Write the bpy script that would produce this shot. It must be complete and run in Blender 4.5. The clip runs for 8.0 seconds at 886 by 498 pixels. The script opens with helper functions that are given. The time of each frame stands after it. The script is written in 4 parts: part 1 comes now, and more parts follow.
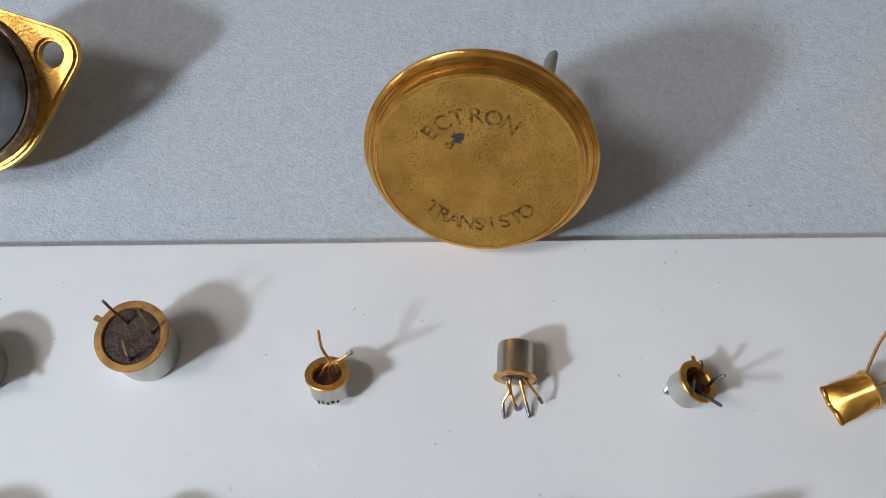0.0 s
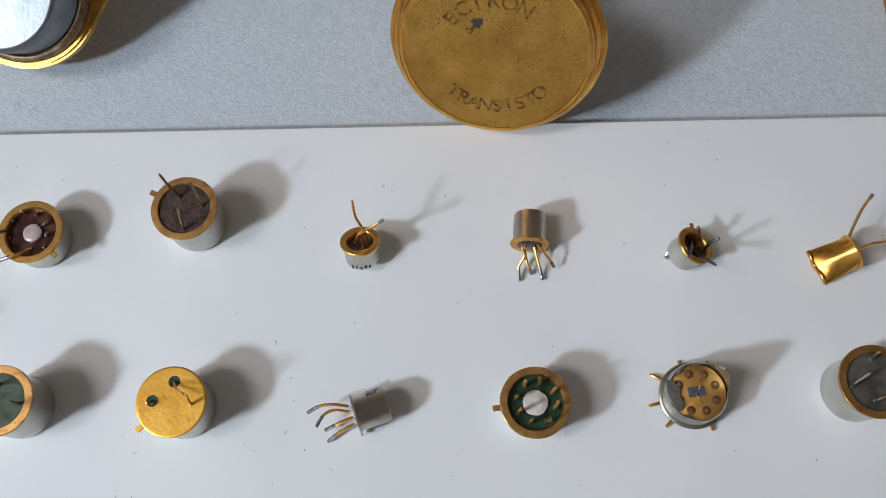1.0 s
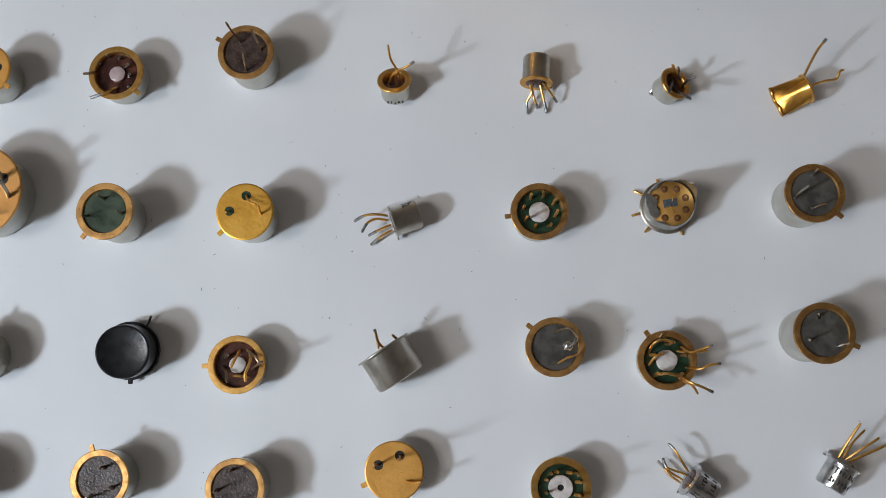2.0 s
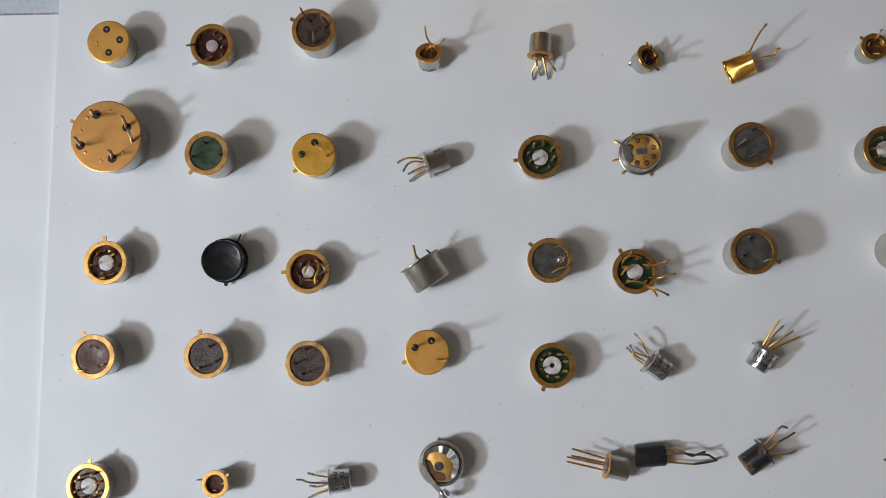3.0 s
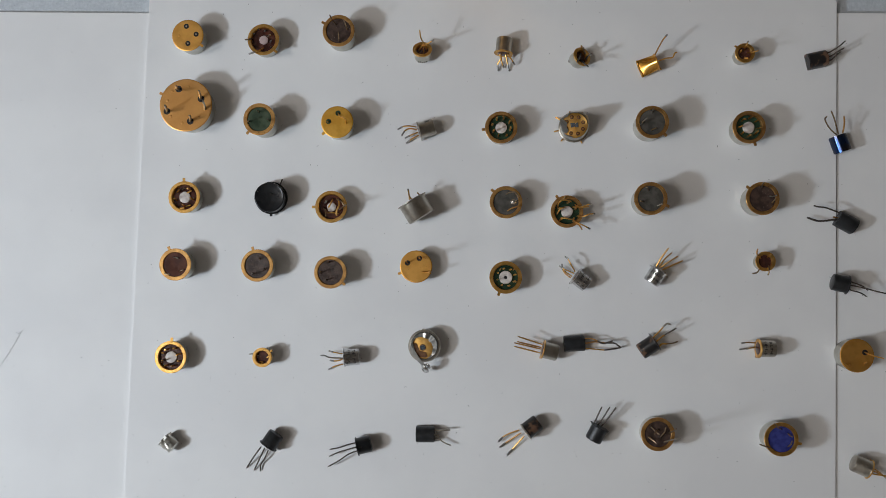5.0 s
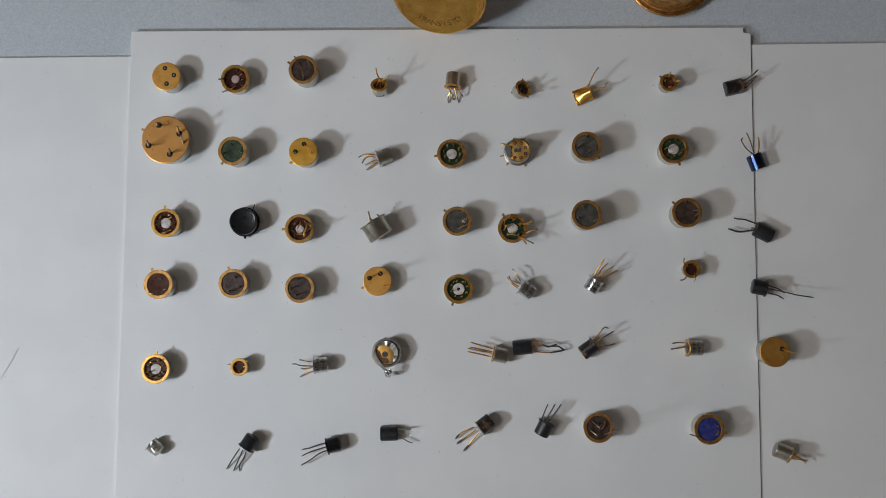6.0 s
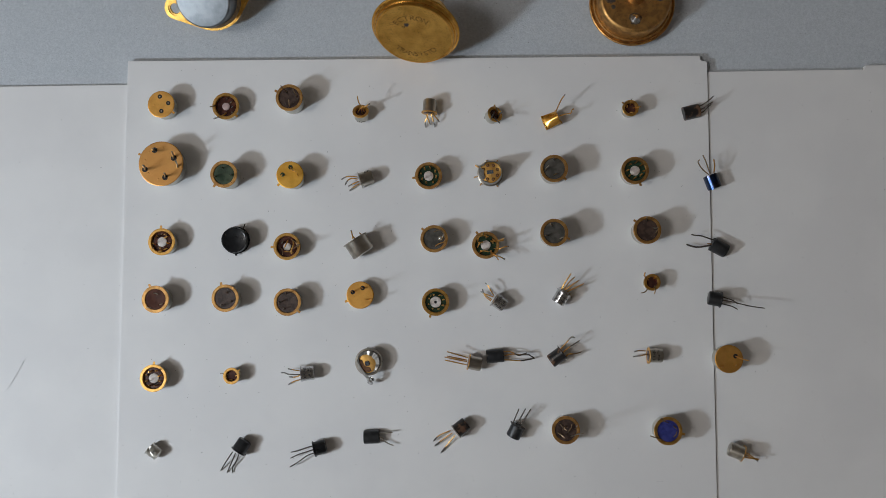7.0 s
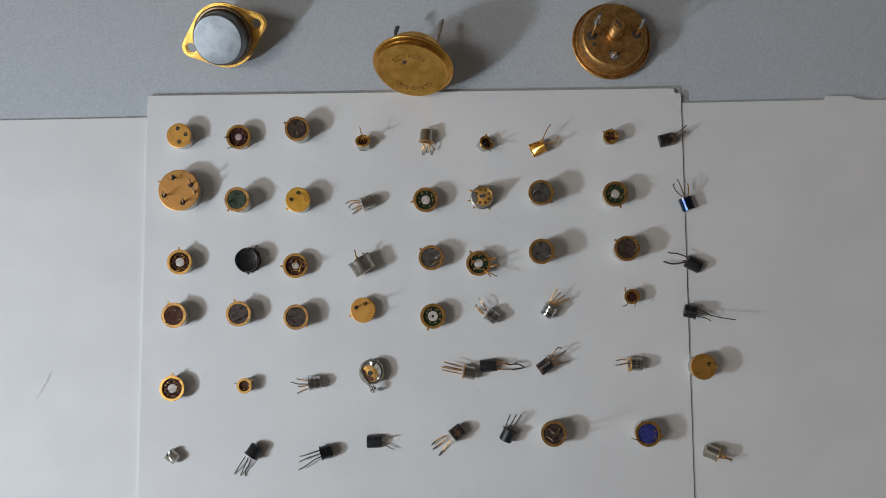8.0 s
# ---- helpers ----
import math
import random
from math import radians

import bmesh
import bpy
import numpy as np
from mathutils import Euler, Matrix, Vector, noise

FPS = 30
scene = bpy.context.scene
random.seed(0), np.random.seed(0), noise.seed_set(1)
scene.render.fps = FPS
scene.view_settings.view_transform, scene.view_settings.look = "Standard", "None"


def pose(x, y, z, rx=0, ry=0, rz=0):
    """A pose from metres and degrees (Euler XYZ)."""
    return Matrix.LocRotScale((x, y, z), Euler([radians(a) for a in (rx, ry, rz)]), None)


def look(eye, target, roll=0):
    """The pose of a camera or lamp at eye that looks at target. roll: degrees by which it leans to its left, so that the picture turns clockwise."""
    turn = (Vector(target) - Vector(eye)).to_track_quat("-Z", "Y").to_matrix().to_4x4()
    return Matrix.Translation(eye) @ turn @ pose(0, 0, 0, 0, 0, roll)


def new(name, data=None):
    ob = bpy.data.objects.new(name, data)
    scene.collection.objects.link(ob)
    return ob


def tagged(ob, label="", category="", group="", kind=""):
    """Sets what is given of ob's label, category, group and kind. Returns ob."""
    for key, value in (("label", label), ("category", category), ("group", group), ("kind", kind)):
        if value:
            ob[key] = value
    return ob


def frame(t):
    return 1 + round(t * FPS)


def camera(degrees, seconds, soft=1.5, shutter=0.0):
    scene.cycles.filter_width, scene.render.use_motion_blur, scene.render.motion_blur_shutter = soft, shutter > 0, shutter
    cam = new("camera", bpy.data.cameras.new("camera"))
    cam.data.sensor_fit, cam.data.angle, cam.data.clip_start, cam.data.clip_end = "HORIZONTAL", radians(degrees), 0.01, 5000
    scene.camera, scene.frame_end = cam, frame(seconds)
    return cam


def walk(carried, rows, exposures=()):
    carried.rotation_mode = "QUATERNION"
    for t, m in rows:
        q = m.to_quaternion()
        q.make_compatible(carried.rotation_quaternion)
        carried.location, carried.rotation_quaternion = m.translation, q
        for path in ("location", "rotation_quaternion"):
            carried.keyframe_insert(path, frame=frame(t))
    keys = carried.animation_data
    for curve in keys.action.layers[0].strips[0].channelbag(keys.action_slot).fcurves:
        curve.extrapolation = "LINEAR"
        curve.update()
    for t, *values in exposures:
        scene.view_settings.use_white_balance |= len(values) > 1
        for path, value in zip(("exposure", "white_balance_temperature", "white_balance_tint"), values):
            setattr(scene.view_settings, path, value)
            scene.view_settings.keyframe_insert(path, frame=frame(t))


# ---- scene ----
cam = camera(54.0, 8.0, soft=0.8)
# seconds, eye in metres, turn in degrees (0 looks straight down, picture's top towards +y)
PATH = [
    (0, -0.00124, -0.01478, 0.11530, 22.35, 1.02, -0.18),
    (0.5, -0.00103, -0.02090, 0.11852, 20.31, 1.38, -0.48),
    (1, -0.00202, -0.02647, 0.12363, 17.87, 2.10, -0.22),
    (1.2, -0.00341, -0.02491, 0.12901, 14.24, 1.94, -0.63),
    (1.5, -0.00362, -0.03210, 0.13467, 12.13, 2.37, -0.24),
    (1.7, -0.00355, -0.03251, 0.14076, 9.91, 2.43, -0.49),
    (2, -0.00452, -0.03787, 0.14828, 8.55, 2.21, -0.29),
    (2.2, -0.00501, -0.03974, 0.15512, 6.48, 2.30, -0.32),
    (3.3, -0.00559, -0.04865, 0.20325, 4.74, 3.06, 0.77),
    (3.5, -0.00621, -0.04953, 0.20944, 4.44, 3.19, 1.02),
    (4, -0.00536, -0.05601, 0.23283, 4.62, 3.30, 2.15),
    (4.2, -0.00364, -0.05733, 0.23895, 4.37, 3.19, 1.88),
    (4.5, -0.00181, -0.05676, 0.24758, 3.49, 2.86, 1.83),
    (4.7, -0.00063, -0.05881, 0.25362, 3.42, 2.76, 1.87),
    (5.8, 0.01127, -0.06519, 0.28660, 4.23, 2.01, 0.57),
    (6, 0.01341, -0.06450, 0.29001, 4.55, 1.96, 0.35),
    (6.5, 0.01586, -0.06173, 0.29744, 4.37, 1.81, 0.16),
    (7, 0.01998, -0.05787, 0.31129, 4.03, 1.62, -0.01),
    (7.5, 0.02672, -0.05882, 0.32040, 4.54, 2.30, -0.48),
    (7.7, 0.02382, -0.05947, 0.32823, 4.61, 1.93, -0.23),
    (8, 0.02061, -0.06040, 0.33732, 5.33, 1.39, -0.39),
]
EXPOSURES = [(0, 0.28, 5950, 10), (1, 0.22, 5900, 9), (2, 0.0, 5900, 9), (3.5, -0.08, 6100, 10), (4.5, -0.18, 6150, 9), (6, -0.41, 6150, 9), (7, -0.39, 6150, 9), (8, -0.32, 6150, 9)]
walk(cam, [(t, pose(x, y, z, rx, ry, rz)) for t, x, y, z, rx, ry, rz in PATH], EXPOSURES)

# ---- light: a small lamp close by on the lower left, and an added ceiling fill ----
world = bpy.data.worlds.new("room_air")
scene.world = world
world.use_nodes = True
world.node_tree.nodes["Background"].inputs[0].default_value = (0.8, 0.9, 1.0, 1)
world.node_tree.nodes["Background"].inputs[1].default_value = 0.05


def area_lamp(name, eye, target, size, watts, colour, shape="DISK", size_y=None):
    data = bpy.data.lights.new(name, "AREA")
    data.shape, data.size, data.energy, data.color = shape, size, watts, colour
    if size_y:
        data.size_y = size_y
    ob = new(name, data)
    ob.matrix_world = look(eye, target)
    return ob


area_lamp("desk_lamp", (-0.325, -0.165, 0.260), (0.10, 0.0, 0.20), 0.05, 1.12, (0.85, 0.93, 1.0))
# Unseen area lamp, added to lift the shadows with warm ambient light.
area_lamp("ceiling_fill", (-1.75, -0.45, 2.38), (-1.75, -0.45, 0.0), 0.9, 25, (1.0, 0.92, 0.85), "RECTANGLE", 0.6)

# ---- materials ----
U = 0.001  # one millimetre


def material(name, colour, second=None, rough=0.5, metal=0.0, scale=300.0, mix=(0.4, 0.6), bump=0.0, bump_scale=900.0,
             rough_span=0.0, spots=None, spot_scale=900.0, spot_size=0.12, transmission=0.0, coat=0.0, detail=4.0):
    m = bpy.data.materials.new(name)
    m.use_nodes = True
    nt = m.node_tree
    n, link = nt.nodes, nt.links.new
    b = n["Principled BSDF"]
    b.inputs["Metallic"].default_value = metal
    b.inputs["Transmission Weight"].default_value = transmission
    b.inputs["Coat Weight"].default_value = coat
    at = n.new("ShaderNodeTexCoord").outputs["Object"]
    info = n.new("ShaderNodeObjectInfo")
    shift = n.new("ShaderNodeVectorMath")
    shift.operation = "ADD"
    link(at, shift.inputs[0])
    link(info.outputs["Random"], shift.inputs[1])
    at = shift.outputs[0]
    big = n.new("ShaderNodeTexNoise")
    big.inputs["Scale"].default_value = scale
    big.inputs["Detail"].default_value = detail
    link(at, big.inputs["Vector"])
    ramp = n.new("ShaderNodeValToRGB")
    ramp.color_ramp.elements[0].position, ramp.color_ramp.elements[1].position = mix
    ramp.color_ramp.elements[0].color = (*colour, 1)
    ramp.color_ramp.elements[1].color = (*(second or colour), 1)
    link(big.outputs["Fac"], ramp.inputs["Fac"])
    out = ramp.outputs["Color"]
    if spots:
        cells = n.new("ShaderNodeTexVoronoi")
        cells.inputs["Scale"].default_value = spot_scale
        link(at, cells.inputs["Vector"])
        wobble = n.new("ShaderNodeTexNoise")
        wobble.inputs["Scale"].default_value = spot_scale * 0.09
        wobble.inputs["Detail"].default_value = 5
        link(at, wobble.inputs["Vector"])
        thr = n.new("ShaderNodeMath")
        thr.operation = "MULTIPLY"
        thr.inputs[1].default_value = spot_size * 2
        link(wobble.outputs["Fac"], thr.inputs[0])
        low = n.new("ShaderNodeMath")
        low.operation = "LESS_THAN"
        link(cells.outputs["Distance"], low.inputs[0])
        link(thr.outputs[0], low.inputs[1])
        blend = n.new("ShaderNodeMix")
        blend.data_type = "RGBA"
        link(low.outputs[0], blend.inputs["Factor"])
        link(out, blend.inputs["A"])
        blend.inputs["B"].default_value = (*spots, 1)
        out = blend.outputs["Result"]
    link(out, b.inputs["Base Color"])
    fine = n.new("ShaderNodeTexNoise")
    fine.inputs["Scale"].default_value = bump_scale
    fine.inputs["Detail"].default_value = 5
    link(at, fine.inputs["Vector"])
    span = n.new("ShaderNodeMapRange")
    span.inputs["To Min"].default_value = max(0.02, rough - rough_span)
    span.inputs["To Max"].default_value = rough + rough_span
    link(big.outputs["Fac"], span.inputs["Value"])
    link(span.outputs[0], b.inputs["Roughness"])
    if bump:
        bm_ = n.new("ShaderNodeBump")
        bm_.inputs["Strength"].default_value = bump
        bm_.inputs["Distance"].default_value = 0.0002
        link(fine.outputs["Fac"], bm_.inputs["Height"])
        link(bm_.outputs[0], b.inputs["Normal"])
    return m


PAPER = material("white_card", (0.80, 0.80, 0.80), (0.84, 0.84, 0.835), 0.75, scale=30, bump=0.06, bump_scale=2500)
FOAM = material("grey_foam_sheet", (0.50, 0.54, 0.58), (0.61, 0.65, 0.69), 0.85, scale=1300, mix=(0.3, 0.7), bump=0.75, bump_scale=2200, spots=(0.40, 0.43, 0.46), spot_scale=420, spot_size=0.07)
GOLD = material("gold_plating", (0.82, 0.49, 0.15), (0.60, 0.34, 0.09), 0.36, 1.0, 500, bump=0.15, bump_scale=1500, rough_span=0.12)
GOLD_DULL = material("tarnished_gold", (0.66, 0.38, 0.13), (0.44, 0.24, 0.085), 0.46, 1.0, 450, bump=0.2, bump_scale=1500, rough_span=0.12,
                     spots=(0.12, 0.06, 0.02), spot_scale=1400, spot_size=0.10)
GOLD_YELLOW = material("yellow_gold_face", (0.80, 0.47, 0.09), (0.68, 0.37, 0.06), 0.5, 1.0, 250, bump=0.2, bump_scale=1800, rough_span=0.08)
SATIN = material("satin_grey_metal", (0.20, 0.212, 0.222), (0.30, 0.315, 0.325), 0.44, 1.0, 180, bump=0.2, bump_scale=1500, rough_span=0.12)
GOLD_FLAT = material("matt_gold_face", (0.78, 0.43, 0.11), (0.66, 0.35, 0.085), 0.50, 1.0, 250, bump=0.15, bump_scale=1800, rough_span=0.08,
                     spots=(0.25, 0.13, 0.03), spot_scale=700, spot_size=0.06)
GOLD_COPPER = material("coppery_gold_face", (0.72, 0.39, 0.13), (0.62, 0.32, 0.10), 0.42, 1.0, 160, mix=(0.3, 0.7), bump=0.12, bump_scale=1600, rough_span=0.06)
GOLD_PALE = material("pale_gold_plate", (0.86, 0.53, 0.17), (0.76, 0.44, 0.12), 0.55, 1.0, 600, bump=0.2)
GOLD_BRIGHT = material("polished_gold", (0.84, 0.46, 0.10), (0.68, 0.34, 0.06), 0.24, 1.0, 300, bump=0.12, bump_scale=1500, rough_span=0.1,
                       spots=(0.16, 0.08, 0.02), spot_scale=900, spot_size=0.05)
GOLD_AGED = material("aged_speckled_gold", (0.74, 0.43, 0.10), (0.52, 0.29, 0.06), 0.37, 1.0, 220, mix=(0.35, 0.68), bump=0.45, bump_scale=2200, rough_span=0.14,
                     spots=(0.22, 0.12, 0.035), spot_scale=2900, spot_size=0.22, detail=9)
SOLDER = material("grey_solder", (0.46, 0.45, 0.43), (0.26, 0.25, 0.24), 0.36, 1.0, 1200, bump=0.4, bump_scale=2500)
LEAD = material("tarnished_lead", (0.42, 0.31, 0.19), (0.25, 0.18, 0.12), 0.42, 1.0, 900, bump=0.2)
DARKWIRE = material("dark_tinned_wire", (0.22, 0.21, 0.20), (0.12, 0.115, 0.11), 0.36, 1.0, 900, bump=0.3)
BURNT = material("burnt_brown_residue", (0.10, 0.04, 0.015), (0.18, 0.08, 0.03), 0.45, 0, 900, bump=0.4)
NICKEL = material("dull_nickel", (0.52, 0.49, 0.43), (0.40, 0.37, 0.32), 0.34, 1.0, 350, bump=0.15, bump_scale=1500, rough_span=0.1)
CHROME = material("bright_tin", (0.68, 0.68, 0.67), (0.45, 0.45, 0.45), 0.22, 1.0, 600, bump=0.2, bump_scale=1500, rough_span=0.12)
TIN_DULL = material("scratched_tin", (0.52, 0.51, 0.48), (0.34, 0.34, 0.32), 0.44, 1.0, 420, bump=0.3, bump_scale=1800, rough_span=0.14)
CAN = material("pale_nickel_can", (0.66, 0.65, 0.60), (0.55, 0.53, 0.47), 0.42, 1.0, 200, bump=0.1, bump_scale=1500, rough_span=0.08)
BROWN = material("brown_potting", (0.032, 0.018, 0.013), (0.072, 0.043, 0.032), 0.42, 0, 700, bump=0.5, bump_scale=2200, rough_span=0.15,
                 spots=(0.42, 0.38, 0.36), spot_scale=1500, spot_size=0.055)
RED_BROWN = material("red_brown_glass", (0.055, 0.014, 0.008), (0.10, 0.036, 0.022), 0.22, 0, 400, bump=0.15, coat=0.1)
GREEN = material("green_glass", (0.012, 0.036, 0.018), (0.025, 0.062, 0.034), 0.28, 0, 500, bump=0.2, coat=0.1)
GREEN_DULL = material("dull_green_potting", (0.022, 0.042, 0.020), (0.05, 0.075, 0.04), 0.4, 0, 500, bump=0.3)
BROWN_GLASS = material("brown_glass", (0.035, 0.011, 0.008), (0.09, 0.034, 0.024), 0.22, 0, 600, bump=0.2, coat=0.1)
GREY = material("grey_potting", (0.050, 0.047, 0.040), (0.095, 0.088, 0.075), 0.42, 0, 500, bump=0.3, rough_span=0.1)
BLUE = material("blue_potting", (0.02, 0.025, 0.16), (0.05, 0.06, 0.25), 0.3, 0, 500, bump=0.3)
GLASSY = material("pinkish_glass_bead", (0.42, 0.30, 0.29), (0.55, 0.44, 0.42), 0.15, 0, 500, coat=0.3)
CERAMIC = material("white_ceramic", (0.70, 0.66, 0.62), (0.55, 0.50, 0.47), 0.5, 0, 900, bump=0.2)
BLACK = material("black_plastic", (0.009, 0.010, 0.011), (0.02, 0.021, 0.023), 0.42, 0, 500, bump=0.35, bump_scale=1800, rough_span=0.1)
BLACK_PAINT = material("black_paint", (0.006, 0.007, 0.008), (0.012, 0.013, 0.015), 0.30, 0, 500, bump=0.2, rough_span=0.08)
WORN_BLACK = material("scuffed_black_paint", (0.014, 0.013, 0.013), (0.16, 0.09, 0.055), 0.35, 0, 420, mix=(0.54, 0.62), bump=0.3)
BLUE_STEEL = material("blued_shiny_metal", (0.07, 0.07, 0.08), (0.02, 0.05, 0.15), 0.16, 1.0, 250, rough_span=0.06)
# Dark oxide of leads and stains; also paints the shade of the stud's slot.
OXIDE_SLOT_SHADE = material("dark_oxide_and_slot_shade", (0.05, 0.04, 0.035), (0.09, 0.075, 0.06), 0.5, 0.3, 900)
# Black of the glass eyelets, and the shade painted inside the spacer's hole.
SEAL_AND_SHADE = material("black_seal_and_hole_shade", (0.012, 0.01, 0.009), None, 0.5)
INK = material("black_ink", (0.015, 0.015, 0.015), (0.05, 0.045, 0.04), 0.6, 0, 2500)
ENGRAVED = material("engraved_tarnish", (0.17, 0.09, 0.025), (0.48, 0.28, 0.07), 0.5, 0.9, 1500, mix=(0.42, 0.58), bump=0.5)
STAIN = material("grey_flux_stain", (0.10, 0.085, 0.065), (0.30, 0.20, 0.10), 0.55, 0.7, 700, mix=(0.4, 0.6), bump=0.3)
CHIP = material("silicon_chip", (0.10, 0.13, 0.17), (0.22, 0.26, 0.30), 0.2, 0.6, 2500)
WALL = material("wall_paint", (0.72, 0.70, 0.67), (0.76, 0.74, 0.71), 0.8, scale=3, bump=0.05, bump_scale=60)
FLOOR = material("floor_boards", (0.25, 0.18, 0.12), (0.32, 0.23, 0.15), 0.5, scale=6)


# ---- mesh helpers, all in millimetres ----
def part(name, bm, mat, parent=None, label="", smooth=True):
    """One mesh object, from a bmesh in millimetres, under its thing."""
    bmesh.ops.scale(bm, vec=(U, U, U), verts=bm.verts)
    bmesh.ops.recalc_face_normals(bm, faces=bm.faces)
    me = bpy.data.meshes.new(name)
    bm.to_mesh(me)
    bm.free()
    if smooth:
        me.shade_smooth()
        me.set_sharp_from_angle(angle=radians(38))
    me.materials.append(mat)
    ob = new(name, me)
    if parent:
        ob.parent = parent
    return tagged(ob, label)


def lathe(profile, seg=40, wobble=0.0, at=(0, 0)):
    """A turned body from (radius, height) pairs; radius 0 closes it."""
    bm = bmesh.new()
    rings = []
    for k, (r, z) in enumerate(profile):
        if r < 1e-6:
            rings.append([bm.verts.new((at[0], at[1], z))])
            continue
        ring = []
        for i in range(seg):
            a = 2 * math.pi * i / seg
            q = r * (1 + wobble * noise.noise((2 * math.cos(a), 2 * math.sin(a), z * 0.4 + k)))
            ring.append(bm.verts.new((at[0] + q * math.cos(a), at[1] + q * math.sin(a), z)))
        rings.append(ring)
    for a, b in zip(rings, rings[1:]):
        for i in range(seg):
            j = (i + 1) % seg
            if len(a) == 1 and len(b) > 1:
                bm.faces.new((a[0], b[i], b[j]))
            elif len(b) == 1 and len(a) > 1:
                bm.faces.new((a[i], b[0], a[j]))
            elif len(a) > 1:
                bm.faces.new((a[i], b[i], b[j], a[j]))
    return bm


def smooth_line(points, steps=5):
    """A Catmull-Rom line through the points."""
    p = [Vector(q) for q in points]
    p = [2 * p[0] - p[1]] + p + [2 * p[-1] - p[-2]]
    line = []
    for a, b, c, d in zip(p, p[1:], p[2:], p[3:]):
        for s in range(steps):
            t = s / steps
            line.append(0.5 * (2 * b + (c - a) * t + (2 * a - 5 * b + 4 * c - d) * t * t + (3 * b - a - 3 * c + d) * t ** 3))
    return line + [p[-2]]


def wire(points, r=0.22, seg=8, flat=1.0, steps=5):
    """A bent wire with closed, slightly rounded ends."""
    line = smooth_line(points, steps)
    bm = bmesh.new()
    rings, side = [], None
    for i, p in enumerate(line):
        way = (line[min(i + 1, len(line) - 1)] - line[max(i - 1, 0)]).normalized()
        if side is None:
            side = way.orthogonal().normalized()
        side = (side - way * side.dot(way)).normalized()
        across = way.cross(side)
        rr = r * (0.75 if i in (0, len(line) - 1) else 1)
        rings.append([bm.verts.new(p + rr * (side * math.cos(2 * math.pi * k / seg) + flat * across * math.sin(2 * math.pi * k / seg))) for k in range(seg)])
    for a, b in zip(rings, rings[1:]):
        for i in range(seg):
            bm.faces.new((a[i], b[i], b[(i + 1) % seg], a[(i + 1) % seg]))
    bm.faces.new(rings[0])
    bm.faces.new(rings[-1])
    return bm


def block(size, centre=(0, 0, 0), bevel=0.1, turn=0.0):
    bm = bmesh.new()
    bmesh.ops.create_cube(bm, size=1)
    bmesh.ops.scale(bm, vec=size, verts=bm.verts)
    if bevel:
        bmesh.ops.bevel(bm, geom=bm.edges[:], offset=bevel, segments=2, affect="EDGES")
    bmesh.ops.rotate(bm, cent=(0, 0, 0), matrix=Matrix.Rotation(turn, 3, "Z"), verts=bm.verts)
    bmesh.ops.translate(bm, vec=centre, verts=bm.verts)
    return bm


def outline_slab(outline, z0, z1, holes=(), bevel=0.0):
    """A flat slab from an outline, with through holes."""
    bm = bmesh.new()
    edges = []
    for loop in (outline, *holes):
        vs = [bm.verts.new((x, y, z0)) for x, y in loop]
        edges += [bm.edges.new((vs[i], vs[(i + 1) % len(vs)])) for i in range(len(vs))]
    faces = [g for g in bmesh.ops.triangle_fill(bm, use_beauty=True, edges=edges)["geom"] if isinstance(g, bmesh.types.BMFace)]
    grown = bmesh.ops.extrude_face_region(bm, geom=faces)["geom"]
    bmesh.ops.translate(bm, vec=(0, 0, z1 - z0), verts=[g for g in grown if isinstance(g, bmesh.types.BMVert)])
    bmesh.ops.recalc_face_normals(bm, faces=bm.faces)
    if bevel:
        rim = [e for e in bm.edges if len(e.link_faces) == 2 and e.calc_face_angle(0) > 1.2]
        bmesh.ops.bevel(bm, geom=rim, offset=bevel, segments=2, affect="EDGES")
    return bm


def thing(name, m, label, category="transistor", group=""):
    root = new(name)
    root.empty_display_size = 0.003
    root.matrix_world = m
    return tagged(root, label, category, group)


def frame_from(x, y, z, bearing, dip=0.0):
    """Local z along the bearing (degrees, world plan), dipping down; local x up; local y to its right."""
    b, d = radians(bearing), radians(dip)
    az = Vector((math.cos(b) * math.cos(d), math.sin(b) * math.cos(d), -math.sin(d)))
    ay = Vector((math.sin(b), -math.cos(b), 0))
    ax = ay.cross(az)
    m = Matrix((ax, ay, az)).transposed().to_4x4()
    return Matrix.Translation(Vector((x, y, z)) * U) @ m


# ---- room: unseen plain shell, added for bounced light and reflections ----
def slab(name, lo, hi, mat, label, category):
    size = [b - a for a, b in zip(lo, hi)]
    ob = part(name, block(size, [(a + b) / 2 for a, b in zip(lo, hi)], 0), mat, None, label, smooth=False)
    return tagged(ob, label, category, kind="structure")


TABLE_Z = -2.4
slab("floor", (-2200, -2200, -800), (2200, 2200, -750), FLOOR, "unseen plain brown wooden floor added under the table", "floor")
slab("ceiling", (-2200, -2200, 2400), (2200, 2200, 2450), WALL, "unseen plain white ceiling added to bounce light", "ceiling")
slab("wall_west", (-2250, -2200, -750), (-2200, 2200, 2400), WALL, "unseen off-white painted wall added to bounce light", "wall")
slab("wall_east", (2200, -2200, -750), (2250, 2200, 2400), WALL, "unseen off-white painted wall added to bounce light", "wall")
slab("wall_north", (-2200, 2200, -750), (2200, 2250, 2400), WALL, "unseen off-white painted wall added to bounce light", "wall")
slab("wall_south", (-2200, -2250, -750), (2200, -2200, 2400), WALL, "unseen off-white painted wall added to bounce light", "wall")


